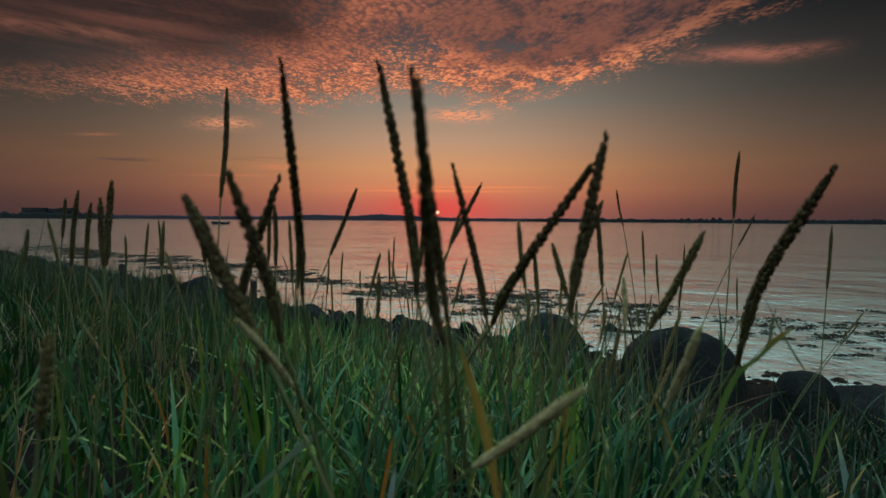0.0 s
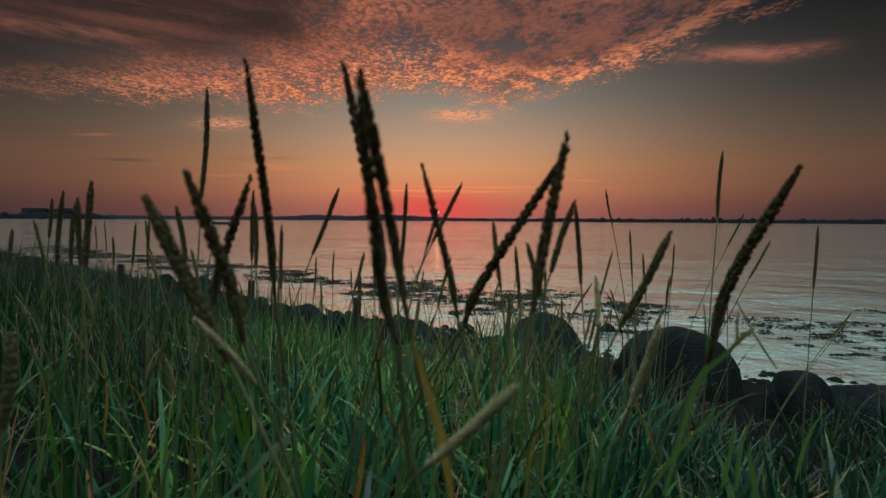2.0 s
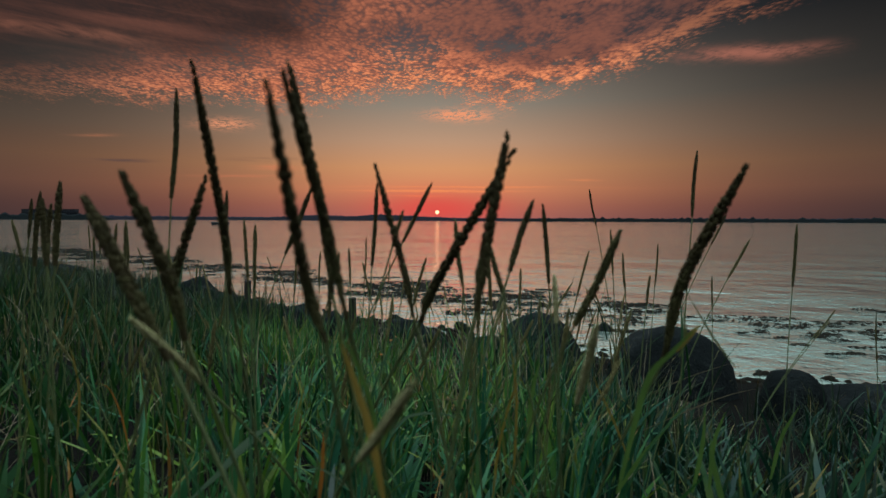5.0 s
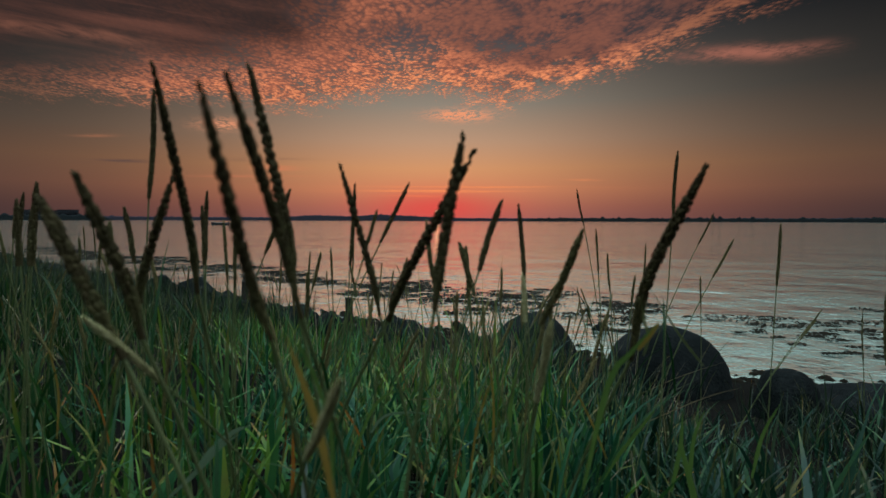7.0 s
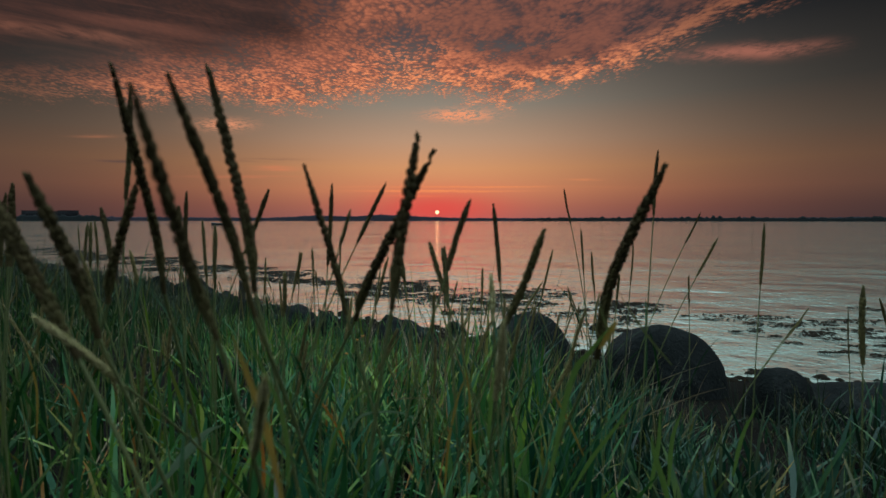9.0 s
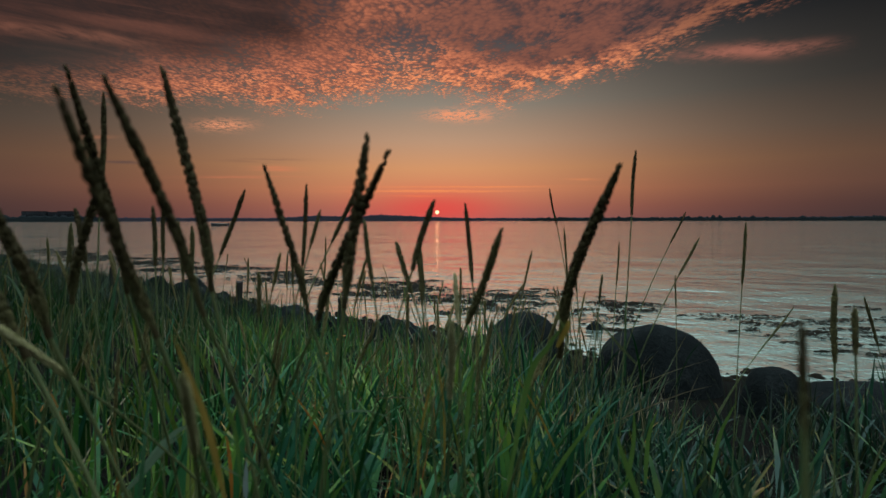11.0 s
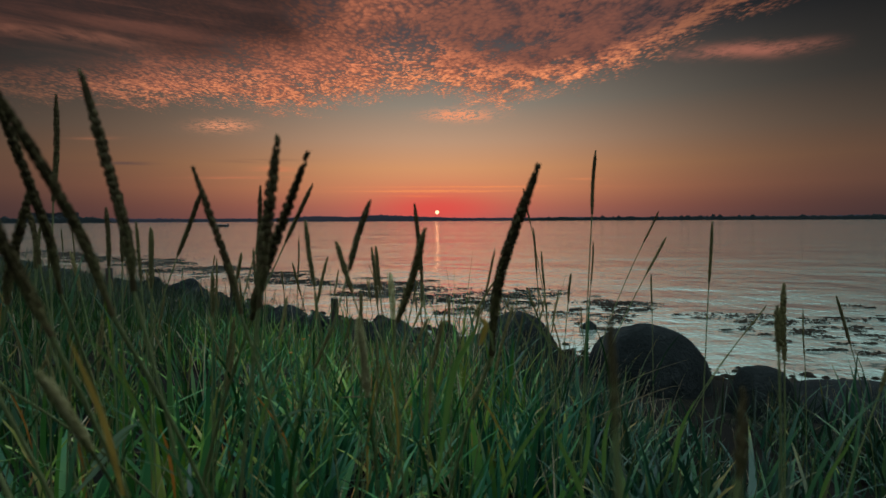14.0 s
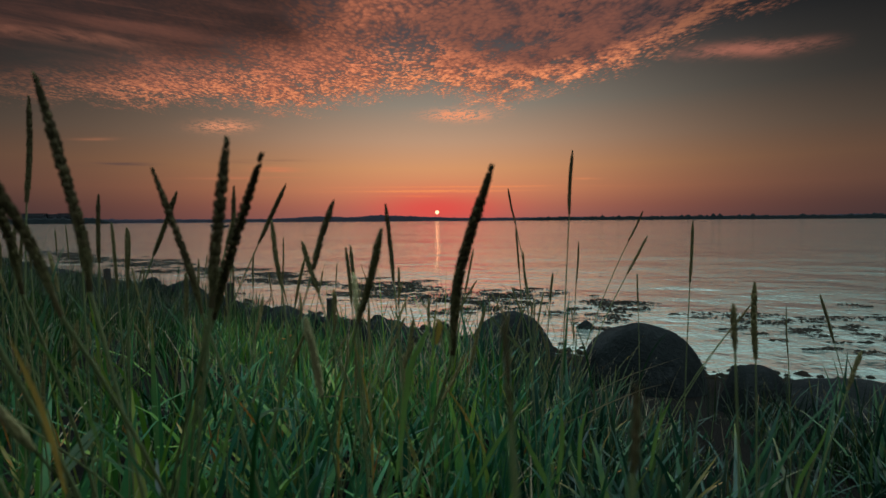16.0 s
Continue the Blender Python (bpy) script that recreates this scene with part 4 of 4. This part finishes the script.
ribbon("grass_leaf", ((0.655, 1.05, 1.130), (0.662, 1.03, 1.240), (0.650, 1.00, 1.330)), 0.0135, GREEN, "fresh broad yellow-green grass leaf")
ribbon("grass_leaf", ((0.720, 1.10, 1.110), (0.716, 1.08, 1.230), (0.728, 1.06, 1.310)), 0.0135, GREEN, "fresh broad yellow-green grass leaf")
ribbon("grass_leaf", ((0.930, 1.20, 1.080), (0.940, 1.18, 1.200), (0.958, 1.15, 1.290)), 0.0135, GREEN, "fresh broad yellow-green grass leaf")
ribbon("dry_stalk", ((0.060, 1.25, 1.262), (0.140, 1.24, 1.268), (0.220, 1.23, 1.262)), 0.0050, PALE, "thin straw lying across the grass")


def flower(x, y, z):
    base = new("small_flower")
    foot = Vector((x + 0.02, y + 0.01, ground_z(x, y)))
    base.location = foot
    tagged(base, "tiny yellow flower on a thin green stem", "flower", "wild flowers")
    bm = bmesh.new()
    tube(bm, [foot.lerp(Vector((x, y, z)), q / 5) - foot for q in range(6)], 0.0012, 0.0008, 5)
    part("stem", bm, STALK, base)
    bm = bmesh.new()
    for k in range(7):
        a = k * 0.9
        c = Vector((x, y, z)) - foot
        o = Vector((math.cos(a), math.sin(a), 0.5))
        spikelet(bm, c, o.normalized(), Vector((0, 0, 1)), 0.005, 0.004)
    part("blossom", bm, ORANGE, base, "small yellow-orange blossom")


flower(-0.04, 1.30, 1.405)
flower(-0.028, 1.32, 1.41)
flower(-0.06, 1.25, 1.38)


# ---------------- grass ----------------
def tufts(count, box, seed, height, width, per, mat, spread=0.05, droop=1.0, thin=0.84, reach=0.0):
    """Many tufts of tapering, bending leaf blades as one mesh."""
    rng = random.Random(seed)
    V, F, K, A = [], [], [], []
    SEG = 6
    for _ in range(count):
        x0, y0 = rng.uniform(box[0], box[1]), rng.uniform(box[2], box[3])
        if y0 > grass_edge(x0) + reach + 0.5 * noise.noise((x0 * 1.3, y0 * 1.3, 2.0)):
            continue
        if x0 > 0.7 and y0 > 0.3 and rng.random() < min(thin, (x0 - 0.6) * 0.9):
            continue
        # left tufts thinned so dark soil dims that side
        if x0 < -0.8 and 0.0 < y0 < 3.5 and rng.random() < 0.58:
            continue
        vigour = 0.8 + 0.85 * noise.noise((x0 * 0.9, y0 * 0.9, 5.0)) + rng.uniform(-0.12, 0.12)
        wind = rng.gauss(0.05, 0.12)
        stray = 0.9 * noise.noise((x0 * 1.1, y0 * 1.1, 8.0)) + rng.uniform(-0.25, 0.25)
        # darkened copies go to the left and right flanks, standing in for light falloff
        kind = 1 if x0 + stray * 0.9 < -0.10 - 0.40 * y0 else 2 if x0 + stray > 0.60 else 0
        for _ in range(rng.randint(per // 2, per)):
            x, y = x0 + rng.gauss(0, spread), y0 + rng.gauss(0, spread)
            if -0.75 < y < 0.30 and -0.75 < x < 1.2:
                continue
            L = height * vigour * rng.uniform(0.4, 1.15)
            w = width * rng.uniform(0.45, 1.3)
            a = rng.uniform(0, 6.2832)
            bend = rng.random() ** 1.4 * 2.6 * droop
            ang = abs(rng.gauss(0.0, 0.54))
            fx, fy = math.cos(a), math.sin(a)
            tw = a + math.pi / 2 + rng.uniform(-0.8, 0.8)
            wx, wy = math.cos(tw) * w / 2, math.sin(tw) * w / 2
            b = len(V)
            cx, cy, cz = x, y, ground_z(x, y) - 0.02
            for s in range(SEG + 1):
                f = s / SEG
                k = (1 - f ** 2.2) * (0.75 + 0.5 * f) if s < SEG else 0.03
                V.append((cx - wx * k, cy - wy * k, cz))
                V.append((cx + wx * k, cy + wy * k, cz))
                A += (f, f)
                cx += (fx * math.sin(ang) + wind * f) * L / SEG
                cy += fy * math.sin(ang) * L / SEG
                cz += math.cos(ang) * L / SEG
                ang += bend * (0.15 + 1.3 * f * f) / SEG
            for s in range(SEG):
                F.append((b + 2 * s, b + 2 * s + 1, b + 2 * s + 3, b + 2 * s + 2))
                K.append(kind)
    me = mesh_from("grass", V, F, mat)
    me.attributes.new("along", "FLOAT", "POINT").data.foreach_set("value", A)
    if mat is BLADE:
        me.materials.append(SHADED_GRASS)
        me.materials.append(DIM_TEAL)
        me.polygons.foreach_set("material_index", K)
    return me


# the two far-left rows use the dimmed grass copy in place of shade
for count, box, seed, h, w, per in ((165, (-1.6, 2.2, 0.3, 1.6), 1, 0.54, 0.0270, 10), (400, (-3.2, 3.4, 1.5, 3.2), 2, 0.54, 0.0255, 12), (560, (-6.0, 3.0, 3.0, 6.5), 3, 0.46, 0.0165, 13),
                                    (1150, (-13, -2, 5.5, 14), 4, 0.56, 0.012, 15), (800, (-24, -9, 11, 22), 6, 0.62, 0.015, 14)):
    tagged(new("grass", tufts(count, box, seed, h, w, per, DIM_GRASS if seed in (4, 6) else BLADE, reach=1.0 if seed in (4, 6) else 0.0)), "dense blue-green dune grass with some yellowed blades", "grass", kind="stuff")
tagged(new("grass", tufts(130, (-1.8, 2.4, 0.32, 2.4), 14, 0.66, 0.021, 3, BLADE, 0.08, 1.3)), "broad arching dune grass leaves", "grass", kind="stuff")
tagged(new("grass", tufts(260, (-6.0, 2.6, 1.6, 6.4), 31, 0.86, 0.0075, 5, BLADE, 0.05, 0.45)), "tall thin upright grass blades before the water", "grass", kind="stuff")
tagged(new("grass", tufts(120, (-14.0, -2.5, 4.0, 14.0), 33, 0.85, 0.009, 5, DIM_GRASS, 0.06, 0.2)), "tall thin shade-darkened grass blades along the shore", "grass", kind="stuff")
for count, box, seed in ((1700, (-9.0, -1.4, -6.0, 3.2), 51), (1300, (-3.0, 5.0, -6.0, 0.1), 52), (600, (2.2, 7.0, -6.0, 0.9), 53), (400, (-14.0, -5.5, 2.5, 6.5), 54)):
    tagged(new("grass", tufts(count, box, seed, 0.50, 0.014, 12, BLADE)), "dense blue-green dune grass behind the open shore", "grass", kind="stuff")
tagged(new("grass", tufts(520, (-14.0, -2.2, 5.2, 13.0), 35, 0.70, 0.010, 8, DIM_GRASS, 0.10, 0.5, 0.84, 0.9)), "shade-darkened grass tufts in front of shore stones", "grass", kind="stuff")
tagged(new("dry_grass", tufts(260, (-3.5, 3.6, 0.6, 5.5), 9, 0.60, 0.0058, 7, PALE, 0.09, 1.6)), "thin dry straw-coloured blades among green grass", "grass", kind="stuff")
tagged(new("dry_grass", tufts(75, (-2.2, 2.6, 0.4, 3.2), 61, 0.46, 0.0095, 4, RUST, 0.07, 1.2)), "withered orange-brown blades among green grass", "grass", kind="stuff")
tagged(new("grass", tufts(240, (-2.2, 2.6, 0.45, 2.8), 62, 0.62, 0.017, 4, BLADE, 0.10, 2.2)), "grass blades bent over in wide arcs", "grass", kind="stuff")
tagged(new("grass", tufts(330, (0.8, 3.4, 1.7, 4.2), 63, 0.50, 0.0175, 7, BLADE, 0.06, 0.9, 0.55, 0.1)), "sparse dune grass in front of dark shore rocks", "grass", kind="stuff")
tagged(new("grass", tufts(350, (0.9, 3.2, 0.8, 2.6), 64, 0.54, 0.0175, 8, DIM_GRASS, 0.07, 0.8)), "shade-darkened green grass in front of the shore rocks", "grass", kind="stuff")
tagged(new("grass", tufts(260, (2.4, 4.6, 1.9, 3.7), 65, 0.40, 0.010, 8, DIM_GRASS, 0.07, 0.7, 0.3, 0.8)), "shade-darkened grass growing between flat shore rocks", "grass", kind="stuff")
tagged(new("grass", tufts(260, (-7.5, -1.6, 2.8, 7.5), 66, 0.88, 0.0085, 6, SHADED_GRASS, 0.07, 0.3)), "tall dark upright blades along the bank edge", "grass", kind="stuff")
tagged(new("grass", tufts(70, (0.7, 1.75, 2.9, 4.7), 67, 0.80, 0.0065, 7, BLADE, 0.05, 0.25, 0.2, 0.2)), "tall thin blades between two large boulders", "grass", kind="stuff")
tagged(new("dry_grass", tufts(60, (-0.2, 2.2, 2.0, 4.4), 68, 0.74, 0.0050, 5, PALE, 0.06, 0.5, 0.3, 0.2)), "thin straw-coloured stems before the boulders", "grass", kind="stuff")
